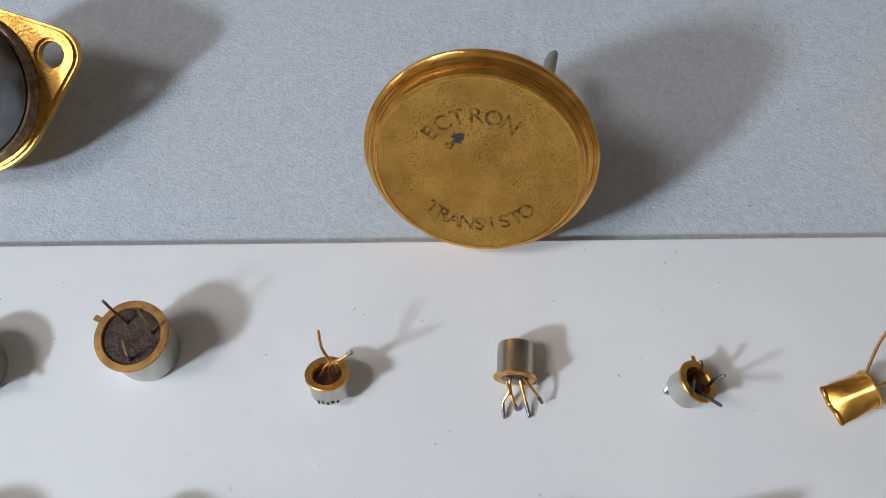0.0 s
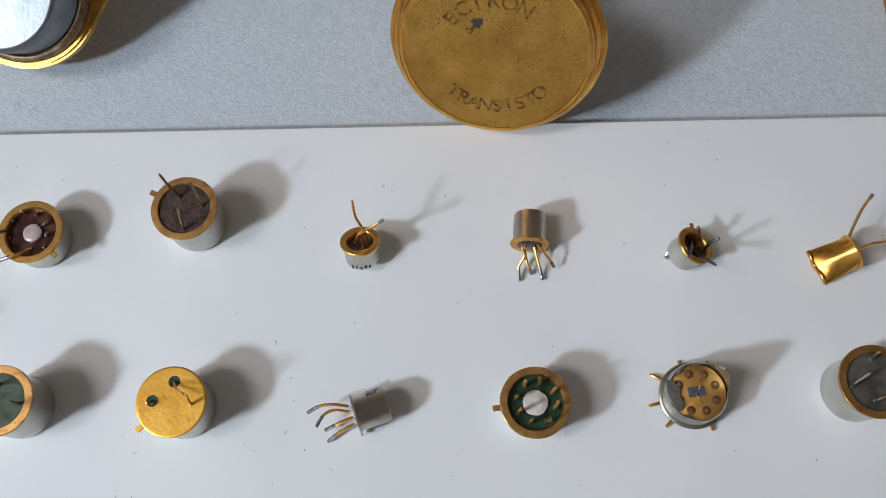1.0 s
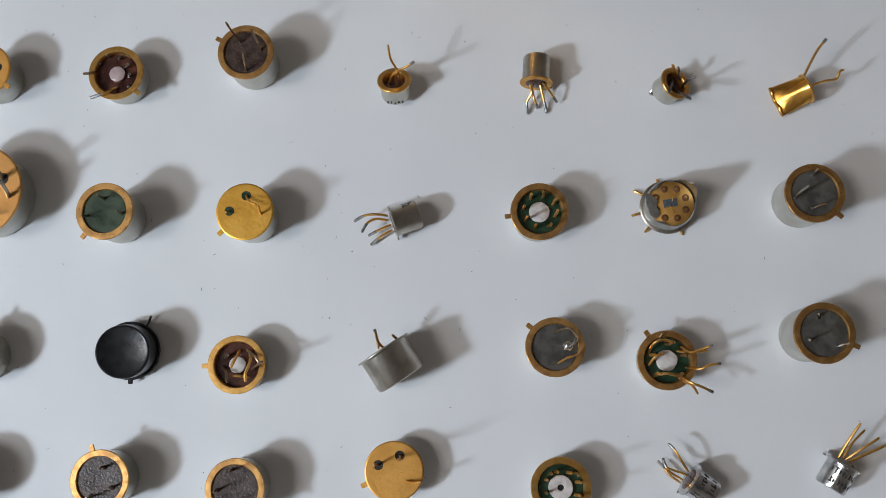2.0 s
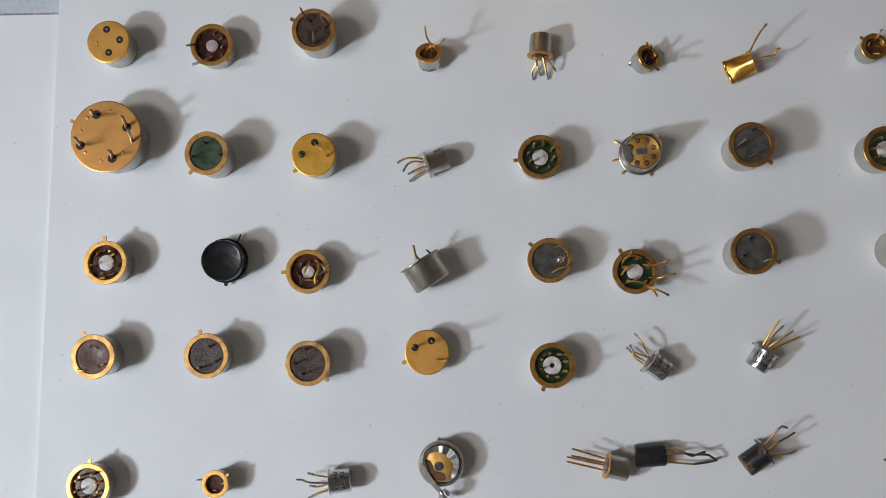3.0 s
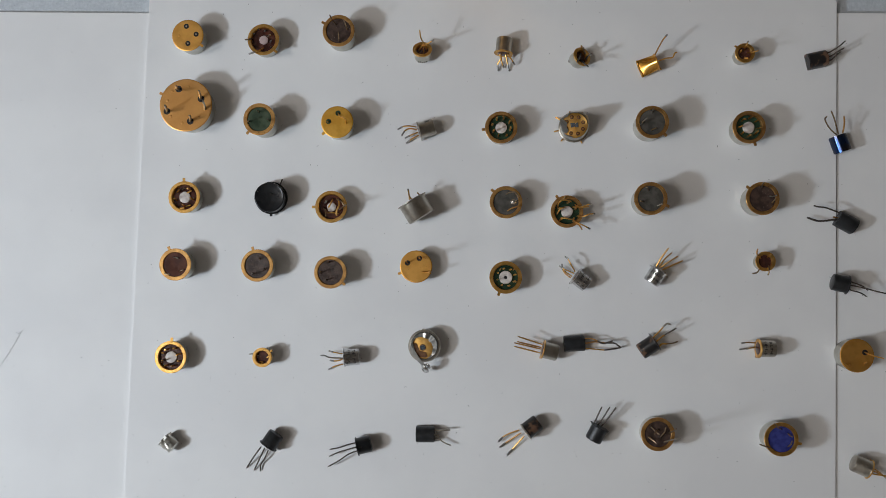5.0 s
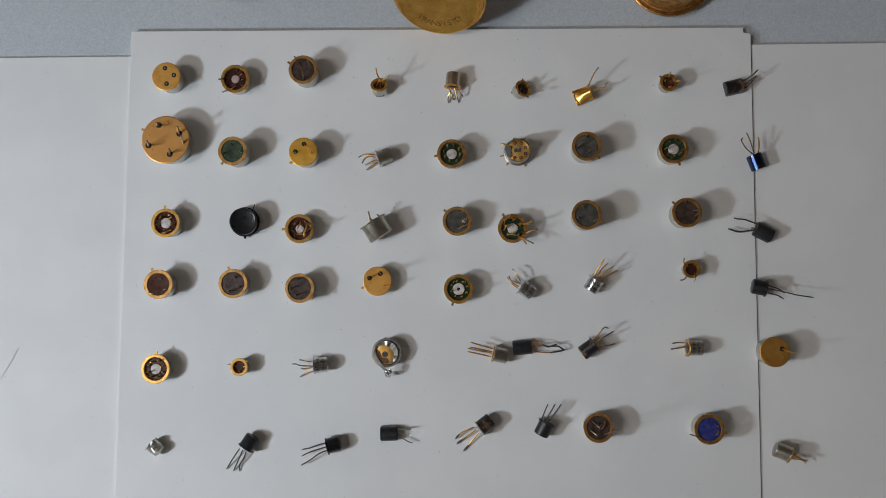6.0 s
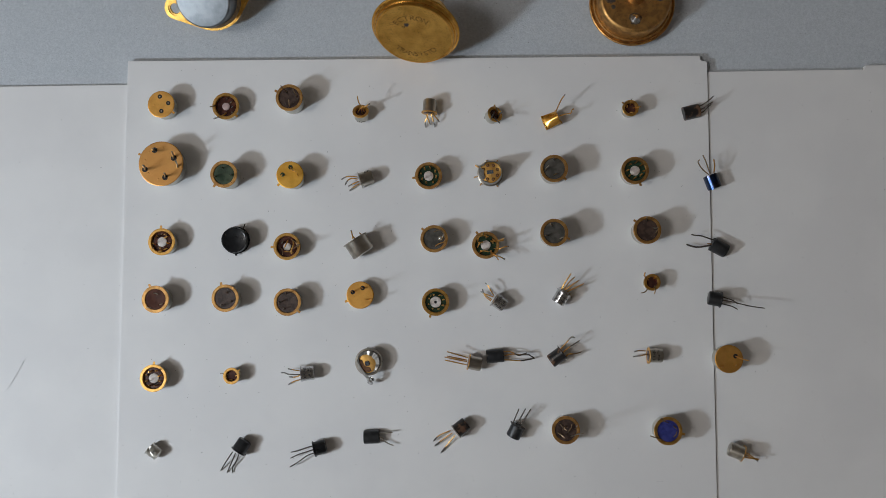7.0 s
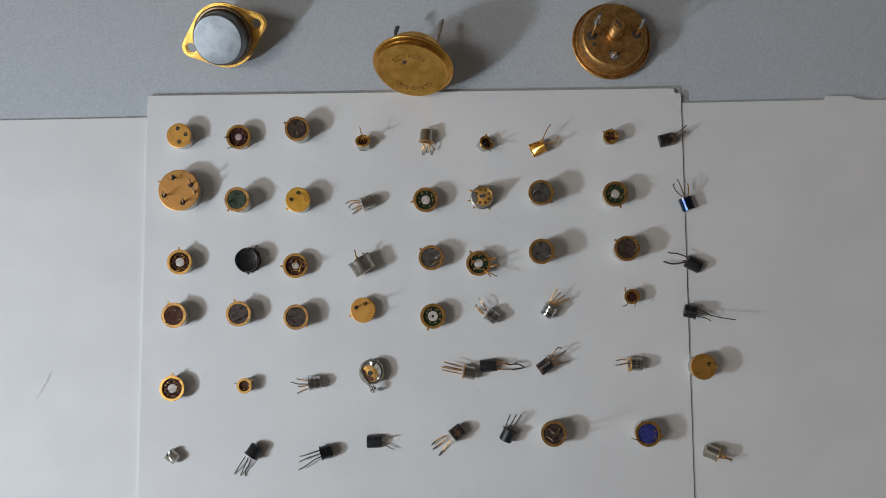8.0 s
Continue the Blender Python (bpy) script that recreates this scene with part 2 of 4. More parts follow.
def work_surface():
    bm = bmesh.new()
    n, lo, hi = 80, Vector((-700, -450)), Vector((700, 450))
    rows = [[bm.verts.new((lo.x + (hi.x - lo.x) * i / n, lo.y + (hi.y - lo.y) * j / n, TABLE_Z)) for i in range(n + 1)] for j in range(n + 1)]
    for j in range(n):
        for i in range(n):
            bm.faces.new((rows[j][i], rows[j][i + 1], rows[j + 1][i + 1], rows[j + 1][i]))
    grown = bmesh.ops.extrude_face_region(bm, geom=bm.faces[:])["geom"]
    bmesh.ops.translate(bm, vec=(0, 0, -747.6), verts=[g for g in grown if isinstance(g, bmesh.types.BMVert)])
    return tagged(part("ground", bm, FOAM), "pale blue-grey pebbled foam sheet covering the solid table", "table top", kind="structure")


work_surface()


# ---- cards ----
def card(name, outline, z0, z1, label):
    ob = part(name, outline_slab(outline, z0, z1, bevel=0.12), PAPER, None, label)
    return tagged(ob, label, "card", "white cards under the collection")


card("card_sheet", [(-105, 33.7), (103.9, 33.9), (104.2, 33.7), (104.35, 32.5), (104.6, 32.2), (106.3, 31.9), (106.75, 31.4), (107.0, -263), (-105, -263)],
     TABLE_Z, 0, "white card sheet carrying rows of transistors, clipped corner")
card("card_sheet", [(-330, 23.6), (-105.15, 25.2), (-105.15, -270), (-330, -270)], TABLE_Z, -1.1, "plain white card sheet butted beside the collection")
card("card_sheet", [(107.12, 28.2), (162.8, 28.6), (163.3, 30.1), (173.4, 30.1), (176, 29.0), (178.3, 28.4), (330, 28.4), (330, -270), (107.12, -270)],
     TABLE_Z, -0.6, "white card sheet with a small tab on its edge")


# ---- transistors ----
rng = random.Random(7)
ROW = "transistors laid out in rows"


def add_lead(root, a, d, mat, r=0.21, bend=0.25):
    """A cut lead from its base a, by the way d."""
    a, d = Vector(a), Vector(d)
    lean = Vector((rng.uniform(-1, 1), rng.uniform(-1, 1), 0)) * bend * min(1.0, d.length * 0.3)
    mid = a + 0.5 * d + lean + Vector((0, 0, 0.12 * d.length if abs(d.z) < d.length * 0.7 else 0))
    below = a - Vector((0, 0, 0.4))
    return part("lead", wire([below, a, mid, a + d], r), mat, root)


def bend(root, at, mat, r, *points, tip=None, share=0.34):
    """A bent lead; points lie in the plan round the thing's place, with their height above the card."""
    back = root.matrix_world.inverted()
    line = [back @ (Vector((at[0] + x, at[1] + y, z)) * U) / U for x, y, z in points]
    ob = part("lead", wire(line, r), mat, root)
    if tip:
        fine = smooth_line(line, 6)
        fine = fine[int(len(fine) * (1 - share)):]
        part("lead_tip", wire([fine[0], fine[len(fine) // 2], fine[-1] + (fine[-1] - fine[-2]).normalized() * 0.1], r * 1.22), tip, ob)
    return ob


FACES = {
    # header metal, filling, inner radius, depth, label
    "flat": (GOLD_FLAT, None, 0, 0, "gold-faced metal can transistor upside down, clipped leads"),
    "brown": (GOLD_DULL, BROWN, 3.55, 0.35, "metal can transistor upside down, brown potting, gold rim"),
    "red_brown": (GOLD_DULL, RED_BROWN, 3.45, 0.35, "metal can transistor upside down, red-brown glass, gold rim"),
    "green": (GOLD_DULL, GREEN_DULL, 3.45, 0.35, "metal can transistor upside down, green potting, gold rim"),
    "grey": (GOLD_DULL, GREY, 3.55, 0.3, "metal can transistor upside down, grey potting, copper rim"),
    "blue": (GOLD, BLUE, 3.5, 0.35, "metal can transistor upside down, dark blue potting, gold rim"),
    "glass_green": (GOLD_DULL, GREEN, 3.55, 0.8, "multi-lead metal can upside down, green glass, white spacer"),
    "glass_brown": (GOLD, BROWN_GLASS, 3.55, 0.8, "multi-lead metal can upside down, brown glass, white spacer"),
    "glass_ring": (GOLD, GREEN, 3.5, 0.8, "multi-lead metal can upside down, green glass, white ring"),
}


def standing(x, y, h, face, tab=None, seals=(), dimples=(), leads=(), tilt=(0, 0), cap=CAN, metal=None, seal=None, marks=0, pins=8):
    """A metal can standing on its cap, its header and leads upwards."""
    small, large = face == "small", face == "flat_large"
    if small:
        head, fill, inner, depth = GOLD, BROWN_GLASS, 1.95, 0.5
        label, cr, fr = "small gold-rimmed metal can transistor with bent gold leads", 2.5, 2.95
    elif large:
        head, fill, inner, depth = GOLD_COPPER, None, 0, 0
        label, cr, fr = "large gold-faced metal can upside down, thick cut pins", 7.2, 8.05
    else:
        head, fill, inner, depth, label = FACES[face]
        cr, fr, inner = 4.35, 4.85, inner * 1.06
    head = metal or head
    lean = radians(math.hypot(*tilt))
    up_to = h * math.cos(lean) + cr * 0.9 * math.sin(lean)
    m = pose(x * U, y * U, up_to * U, tilt[0], tilt[1], 0) @ pose(0, 0, -h * U)
    root = thing("transistor", m, label, group=ROW)
    part("cap", lathe([(0, 0), (cr * 0.86, 0), (cr * 0.96, 0.15), (cr, 0.55), (cr, h - 0.75), (cr + 0.12, h - 0.55), (fr - 0.1, h - 0.48), (fr - 0.12, h - 0.4)] + ([(inner + 0.06, h - 0.4), (inner + 0.06, h - 1.7), (0, h - 1.7)] if fill else [(0, h - 0.4)]), 44, 0.004), cap, root)
    if fill:
        ring = [(inner - 0.08, h - 1.6), (inner + 0.03, h - 1.62), (inner + 0.05, h - 0.42), (fr - 0.05, h - 0.42), (fr, h - 0.3), (fr - 0.02, h - 0.08), (fr - 0.1, h), (fr - 0.2, h + 0.003), (inner + 0.22, h + 0.003), (inner + 0.12, h), (inner + 0.02, h - 0.1), (inner - 0.06, h - 0.5)]
        part("header_rim", lathe(ring + [ring[0]], 48, 0.006), head, root)
        dome = -0.14 if depth < 0.5 else -0.1
        top = h - 0.32 if depth < 0.5 else h - 1.0
        part("potting" if depth < 0.5 else "glass_seal", lathe([(0, top + dome), (inner * 0.4, top + dome * 0.8), (inner * 0.8, top + dome * 0.25), (inner + 0.04, top - 0.05)], 32, 0.01), fill, root)
    else:
        part("header", lathe([(0, h), (fr * 0.5, h - 0.01), (fr - 0.3, h), (fr - 0.2, h), (fr - 0.02, h - 0.1), (fr, h - 0.3), (fr - 0.06, h - 0.42), (0, h - 0.42)], 48, 0.004), head, root)
    if tab is not None:
        a = radians(tab)
        k = 0.75 if small else 1.0
        part("tab", block((1.3 * k, 0.8 * k, 0.32), ((fr + 0.35 * k) * math.cos(a), (fr + 0.35 * k) * math.sin(a), h - 0.26), 0.08, a), head, root)
    for sx, sy in seals:
        r = 1.05 if large else 0.82
        part("glass_seal", lathe([(r, h - 0.05), (r * 0.95, h + 0.05), (r * 0.72, h + 0.04), (r * 0.5, h + 0.02), (0, h + 0.025)], 20, at=(sx, sy)), seal or SEAL_AND_SHADE, root)
        if not leads:
            part("lead", lathe([(0.24, h - 0.1), (0.24, h + 0.12), (0.15, h + 0.17), (0, h + 0.17)], 12, at=(sx, sy)), NICKEL, root)
    for sx, sy in dimples:
        part("dimple", lathe([(0.42, h - 0.03), (0.36, h + 0.07), (0.2, h + 0.1), (0, h + 0.1)], 14, at=(sx, sy)), head, root)
    for k in range(marks):
        a = radians(-118 + 15 * k)
        part("marking", block((0.05, rng.uniform(0.15, 0.45), rng.uniform(0.25, 0.6)), ((cr + 0.02) * math.cos(a), (cr + 0.02) * math.sin(a), 0.55 + 0.2 * (k % 2)), 0, a), INK, root)
    lead_metal = NICKEL if large else LEAD if fill and depth < 0.5 else GOLD
    zb = h if not fill else top + dome
    for bx, by, dx, dy, dz in leads:
        add_lead(root, (bx, by, zb), (dx, dy, dz + 0.1), lead_metal if rng.random() < 0.8 else NICKEL, 0.36 if large else 0.2, 0.7 if small else 0.35)
    if face in ("glass_green", "glass_brown"):
        sr = 1.7 if pins else 1.35
        part("spacer", lathe([(sr, h - 1.3), (sr, h - 0.6), (sr - 0.15, h - 0.5), (0.3, h - 0.47), (0, h - 0.5)], 28, 0.08), CERAMIC if y < 10 else GLASSY, root)
        for k in range(pins):
            a = 2 * math.pi * (k + 0.5) / pins + radians(tab or 0)
            lean = Vector((rng.uniform(-0.3, 0.5), rng.uniform(-0.3, 0.5), rng.uniform(2.3, 3.2) + (0.8 if face == "glass_green" else 0.0)))
            add_lead(root, (2.7 * math.cos(a), 2.7 * math.sin(a), h - 1.1), lean, rng.choice((GOLD, GOLD_PALE, GOLD_DULL)), 0.26, 0.2)
    if face == "glass_ring":
        part("spacer", lathe([(1.95, h - 1.3), (1.95, h - 0.42), (1.85, h - 0.34), (0.6, h - 0.34), (0.5, h - 0.42), (0.5, h - 1.3)], 32), CERAMIC, root)
        # Near-black disc: the shade down the spacer's hole, put into colour.
        part("centre_hole", lathe([(0.52, h - 0.7), (0, h - 0.7)], 16), SEAL_AND_SHADE, root)
        for k in range(8):
            a = 2 * math.pi * (k + 0.4) / 8
            add_lead(root, (2.6 * math.cos(a), 2.6 * math.sin(a), h - 1.1), (0.35 + 0.3 * math.cos(a), 0.1, rng.uniform(1.5, 2.5)), rng.choice((GOLD_PALE, GOLD, GOLD_PALE)), 0.27, 0.15)
    elif fill and depth < 0.5:
        for bx, by, *_ in leads:
            part("meniscus", lathe([(0.55, top + dome - 0.02), (0.38, top + dome + 0.1), (0.24, top + dome + 0.24)], 12, 0.1, at=(bx, by)), fill, root)
    return root


LYING = {
    "silver": (NICKEL, NICKEL, GOLD, "small dull nickel can transistor on its side, gold leads"),
    "silver_marked": (CHROME, CHROME, GOLD, "small bright metal can on its side, worn dark markings"),
    "silver_gold": (NICKEL, GOLD, GOLD, "small nickel can on its side with gold base flange"),
    "large": (NICKEL, NICKEL, GOLD, "wide dull nickel can transistor lying on its side"),
    "silver_gold_marked": (NICKEL, GOLD, GOLD, "small nickel can on its side, gold flange, rubbed markings"),
    "black_moulded": (BLACK, BLACK, OXIDE_SLOT_SHADE, "matt black moulded transistor with a lipped base, straight dark leads"),
    "scuffed": (WORN_BLACK, WORN_BLACK, GOLD, "scuffed black and brown barrel-shaped transistor on its side, gold leads"),
    "black_round": (BLACK_PAINT, BLACK_PAINT, OXIDE_SLOT_SHADE, "round black-painted can on its side with dark leads"),
    "black_round_gold": (WORN_BLACK, NICKEL, GOLD, "scuffed black round can on its side, gilt leads"),
}


def lying(x, y, bearing, length, kind, leads=(), label="", mats=None, z=0.0):
    """A can or plastic body on its side: base at x, y, its top along the bearing; leads leave backwards."""
    if kind == "block":
        return plastic(x, y, bearing, length, leads, label, mats, z)
    cap, flange, lead, text = LYING[kind]
    cr, fr = (4.3, 4.8) if kind == "large" else (2.45, 2.85)
    dip = math.degrees(math.atan2(fr - cr, length))
    root = thing("transistor", frame_from(x, y, z + fr, bearing, dip), label or text, group=ROW)
    k = length
    part("cap", lathe([(fr - 0.25, 0.2), (cr + 0.1, 0.32), (cr, 0.6), (cr, k - 0.45), (cr * 0.95, k - 0.12), (cr * 0.86, k), (0, k)], 40, 0.006), cap, root)
    part("flange", lathe([(0, -0.02), (fr * 0.7, -0.05), (fr * 0.78, 0), (fr - 0.08, 0), (fr, 0.08), (fr, 0.22), (fr - 0.1, 0.3), (fr - 0.3, 0.32)], 40), flange, root)
    part("glass_seal", lathe([(fr * 0.66, -0.03), (fr * 0.6, -0.09), (0, -0.1)], 28), BROWN_GLASS if lead is GOLD else BLACK, root)
    part("tab", block((0.7, 0.7, 0.28), ((fr + 0.2) * -0.6, (fr + 0.2) * 0.8, 0.15), 0.06, math.atan2(0.8, -0.6)), flange, root)
    for s0, u0, s1, u1, out in leads:
        back_leads(root, s0, u0, s1, u1, out, lead)
    if kind in ("silver_marked", "silver_gold_marked"):
        for j in range(2):
            for i in range(4):
                strokes(root, cr + 0.012, radians(-44 + 27 * i + rng.uniform(-3, 3)), 1.5 + 1.6 * j)
    if kind == "silver":
        for a, zc in ((-62, 2.6), (-48, 3.5), (-74, 3.7), (-35, 2.9)):
            strokes(root, cr + 0.012, radians(a), zc)
    return root


def strokes(root, r, a, zc):
    """A rubbed, unreadable character on a can's side: two short strokes."""
    bm = bmesh.new()
    tall, w = rng.uniform(0.42, 0.56), rng.uniform(0.11, 0.17)
    bars = [(-w, 0.0, 0.05, tall), (rng.choice((-w, 0.0)), rng.uniform(-tall, tall), w, 0.09)]
    if rng.random() < 0.6:
        bars.append((w, rng.uniform(-0.15, 0.15), 0.05, tall * 0.6))
    for da, dz, ha, hz in bars:
        ring = [(a + da + p * ha, zc + dz + q * hz) for p, q in ((-1, -1), (1, -1), (1, 1), (-1, 1))]
        low = [bm.verts.new((r * math.cos(t), r * math.sin(t), z)) for t, z in ring]
        top = [bm.verts.new(((r + 0.01) * math.cos(t), (r + 0.01) * math.sin(t), z)) for t, z in ring]
        bm.faces.new(top)
        for i in range(4):
            bm.faces.new((low[i], low[(i + 1) % 4], top[(i + 1) % 4], top[i]))
    part("marking", bm, INK, root)


def back_leads(root, s0, u0, s1, u1, out, mat, r=0.2):
    """A lead of a lying body: leaves at (up u0, side s0) and ends at (up u1, side s1), out behind it."""
    a = Vector((u0, s0, 0.1))
    b = Vector((u0 * 0.8 + u1 * 0.2, s0 * 0.85 + s1 * 0.15, -0.3 * out))
    e = Vector((u1, s1, -out))
    mid = (b + e) / 2 + Vector((rng.uniform(0, 0.35), rng.uniform(-0.3, 0.3), 0))
    ob = part("lead", wire([a, b, mid, e], r), mat, root)
    if mat is GOLD and rng.random() < 0.6:
        tip = mid.lerp(e, 0.55)
        part("solder_tip", wire([tip, tip.lerp(e, 0.5), e + (e - tip) * 0.06], r * 1.18), CHROME, ob)
    return ob


def plastic(x, y, bearing, length, leads, label, mats, z):
    """A moulded half-round body lying on its flat side."""
    body, lead = mats or (BLACK, OXIDE_SLOT_SHADE)
    w, hgt = 2.4, 1.8
    outline = [(-hgt, -w), (-hgt, w)]
    for i in range(13):
        a = math.pi * i / 12
        outline.append((-hgt + 0.9 + (2 * hgt - 0.9) * math.sin(a) ** 0.7, w * math.cos(a)))
    root = thing("transistor", frame_from(x, y, z + hgt, bearing), label or "black moulded plastic transistor on its side, bent leads", group=ROW)
    part("body", outline_slab(outline, 0, length, bevel=0.18), body, root)
    for s0, u0, s1, u1, out in leads:
        back_leads(root, s0, u0, s1, u1, out, lead, 0.21)
    return root


standing(-90.0, 16.0, 6.3, "flat", tab=-34, seals=[(-0.5, 2.8), (2.6, 0.4), (0.2, -2.5)], dimples=[(-2.7, -0.2)])
it = standing(-67.0, 15.5, 5, "glass_brown", pins=0, tab=-42)
bend(it, (-67.0, 15.5), GOLD, 0.24, (0.1, -2.3, 4), (-1.2, -3.7, 5.5), (-4.0, -4.7, 5.5), tip=SOLDER)
bend(it, (-67.0, 15.5), LEAD, 0.24, (-3.7, 0.5, 4.3), (-4.3, -0.2, 5.5), (-5.5, -0.3, 5.5))
bend(it, (-67.0, 15.5), CHROME, 0.3, (-3.6, 1.8, 3.8), (-2.9, 1.7, 5))
bend(it, (-67.0, 15.5), CHROME, 0.3, (-2.1, 3.3, 3.8), (-1.6, 3.1, 5))
bend(it, (-67.0, 15.5), CHROME, 0.3, (0.0, 2.9, 3.8), (0.5, 2.8, 5))
bend(it, (-67.0, 15.5), CHROME, 0.38, (1.0, 1.3, 3.8), (2.2, 1.5, 5))
bend(it, (-67.0, 15.5), CHROME, 0.34, (1.9, -0.3, 3.8), (2.5, -0.3, 5))
bend(it, (-67.0, 15.5), CHROME, 0.28, (1.9, -2.2, 3.8), (2.4, -2.3, 5))
standing(-43.5, 17.8, 7.6, "brown", tab=153, leads=[(-0.9, 1.9, -0.7, 0.7, 6.8), (2.6, 0.4, -0.4, 1.6, 5.1), (0.2, -3.1, 0.6, 1.3, 5.1)])
standing(-89.3, -5.7, 7.0, "flat_large", tab=156, seals=[(-2.4, 4.9), (-5.7, -2.0), (1.6, -4.9), (4.6, 2.0)], dimples=[(0.6, 5.8), (-4.4, 4.2), (-5.7, 1.3), (-4.5, -3.5), (-0.9, -5.5), (4.0, -3.6)], leads=[(-2.4, 4.9, 1.2, -0.3, 5.1), (-5.7, -2.0, 1.6, 0.5, 6.0), (1.6, -4.9, 1.5, 0.7, 5.1), (4.6, 2.0, 1.0, 1.3, 5.1), (5.9, -1.1, 0.4, 1.7, 3.4)])
standing(-66.4, -9.7, 8, "green", tab=-129, leads=[(-2.9, -0.7, 0.5, -0.5, 3.4), (2.9, -0.4, 0.4, -0.1, 3.4), (-0.3, 2.2, 0.3, -0.1, 3.4)])
standing(-43.0, -9.9, 7, "flat", metal=GOLD_YELLOW, seal=GREEN, tab=-139, seals=[(0.2, 2.7), (-2.6, 0.1)], leads=[(0.2, 2.7, 2.7, -2.3, 3.7), (-2.6, 0.1, -0.1, -0.5, 1.7), (2.8, -0.4, 0.2, 0.8, 2.7)])
standing(6.2, -10.2, 5.6, "glass_green", tab=-172)
standing(50.4, -8.3, 8.5, "grey", tab=-44, leads=[(-3.0, -0.6, 0.9, 1.1, 3.7), (-0.3, -2.4, 1.1, 0.2, 2.7), (-0.0, 3.0, -0.3, 0.3, 3.4)])
standing(79.0, -8.8, 6.5, "glass_green", tab=-70)
it = standing(-89.0, -33.5, 5.5, "glass_brown", pins=5, tab=94)
bend(it, (-89.0, -33.5), GOLD, 0.24, (-2.7, 1.4, 4.5), (-1.4, 2.0, 6))
bend(it, (-89.0, -33.5), LEAD, 0.24, (-1.4, 2.4, 4.5), (0.3, 2.7, 6.3))
bend(it, (-89.0, -33.5), GOLD_PALE, 0.24, (0.3, 1.3, 4.5), (2.4, 1.9, 6.3))
bend(it, (-89.0, -33.5), LEAD, 0.24, (1.3, -0.7, 4.5), (3.3, -0.3, 6))
bend(it, (-89.0, -33.5), LEAD, 0.24, (-2.7, -2.5, 4.5), (-3.1, -2.1, 6))
bend(it, (-89.0, -33.5), GOLD_PALE, 0.24, (-1.9, -3.4, 4.5), (0.4, -3.3, 6))
bend(it, (-89.0, -33.5), GOLD, 0.24, (-0.2, -2.9, 4.5), (2.3, -2.4, 6))
it = standing(-44.3, -35.2, 4.5, "glass_brown", pins=0, tab=-178)
bend(it, (-44.3, -35.2), NICKEL, 0.3, (-2.1, 1.1, 3.6), (-1.3, 1.8, 5))
bend(it, (-44.3, -35.2), LEAD, 0.22, (-2.6, -0.2, 3.4), (-1.5, -1.4, 5), (-1.2, -3.0, 5.5))
bend(it, (-44.3, -35.2), GOLD_PALE, 0.24, (0.3, 2.4, 3.6), (0.1, 1.0, 5.5), (-0.5, -0.5, 6))
bend(it, (-44.3, -35.2), GOLD_PALE, 0.26, (2.0, 2.2, 3.6), (2.7, 0.6, 6), (2.1, -1.4, 6.5), (2.0, -2.8, 6))
bend(it, (-44.3, -35.2), LEAD, 0.22, (1.5, 2.5, 4), (3.5, 1.2, 6), (4.4, -0.2, 6))
bend(it, (-44.3, -35.2), GOLD, 0.22, (-1.1, -1.8, 4), (0.8, -1.9, 5.5), (2.4, -2.1, 5))
bend(it, (-44.3, -35.2), LEAD, 0.22, (2.4, -0.8, 3.6), (3.9, -0.2, 6.5), (5.3, 0.4, 8.5))
standing(-90.4, -54.0, 6.6, "red_brown", tab=114, leads=[(-0.7, 2.2, 1.7, -0.5, 0.5), (1.4, -2.0, 1.4, 0.5, 0.4), (-3.5, -2.4, 2.1, -0.6, 0.4)])
standing(-65.6, -53.6, 6.3, "brown", tab=107, leads=[(0.7, 2.0, 0.6, 0.1, 3.4), (2.2, -1.2, 0.4, 0.1, 2.5), (-1.3, -2.5, 0.5, 0.1, 3.1)])
standing(-43.5, -55.0, 6.3, "brown", tab=-39, leads=[(-0.4, 3.1, 0.3, 0.1, 3.4), (-2.8, -0.2, 0.4, 0.1, 3.7), (-1.0, -2.3, 0.3, -0.0, 3.4)])
it = standing(8.2, -32.7, 6, "grey", tab=140)
bend(it, (8.2, -32.7), LEAD, 0.2, (-0.1, 2.4, 5.6), (1.0, 2.8, 6.6), (2.4, 2.9, 7.2), (3.8, 1.4, 7.4))
bend(it, (8.2, -32.7), GOLD_DULL, 0.2, (0.4, -2.6, 5.6), (1.8, -1.8, 6.6), (3.5, -1.2, 7), (4.2, -0.1, 7.2))
bend(it, (8.2, -32.7), CHROME, 0.24, (2.2, 0.0, 5.5), (2.9, 0.5, 7), (3.4, 1.4, 7.3))
part("solder_blob", lathe([(0.9, 5.5), (0.75, 5.75), (0.4, 6.0), (0, 6.05)], 16, 0.4, at=(2.2, 0.3)), CHROME, it)
it = standing(26.4, -34.9, 4.8, "glass_green", pins=5, tab=125)
bend(it, (26.4, -34.9), GOLD, 0.22, (2.3, 2.2, 4.2), (3.3, 1.2, 6), (5.3, 1.7, 6.5), (6.8, 2.3, 7), tip=SOLDER, share=0.15)
bend(it, (26.4, -34.9), GOLD, 0.22, (1.7, 1.5, 4.2), (3.7, 1.2, 5.5), (6.3, 1.5, 6))
bend(it, (26.4, -34.9), GOLD, 0.22, (3.0, -1.2, 4), (4.8, -1.4, 6), (6.5, -0.8, 6.5), (8.0, -0.6, 6.5), tip=SOLDER, share=0.15)
bend(it, (26.4, -34.9), GOLD, 0.22, (1.5, -2.1, 4), (3.1, -3.5, 6), (4.8, -4.2, 6.3), (6.7, -5.1, 6), tip=SOLDER, share=0.15)
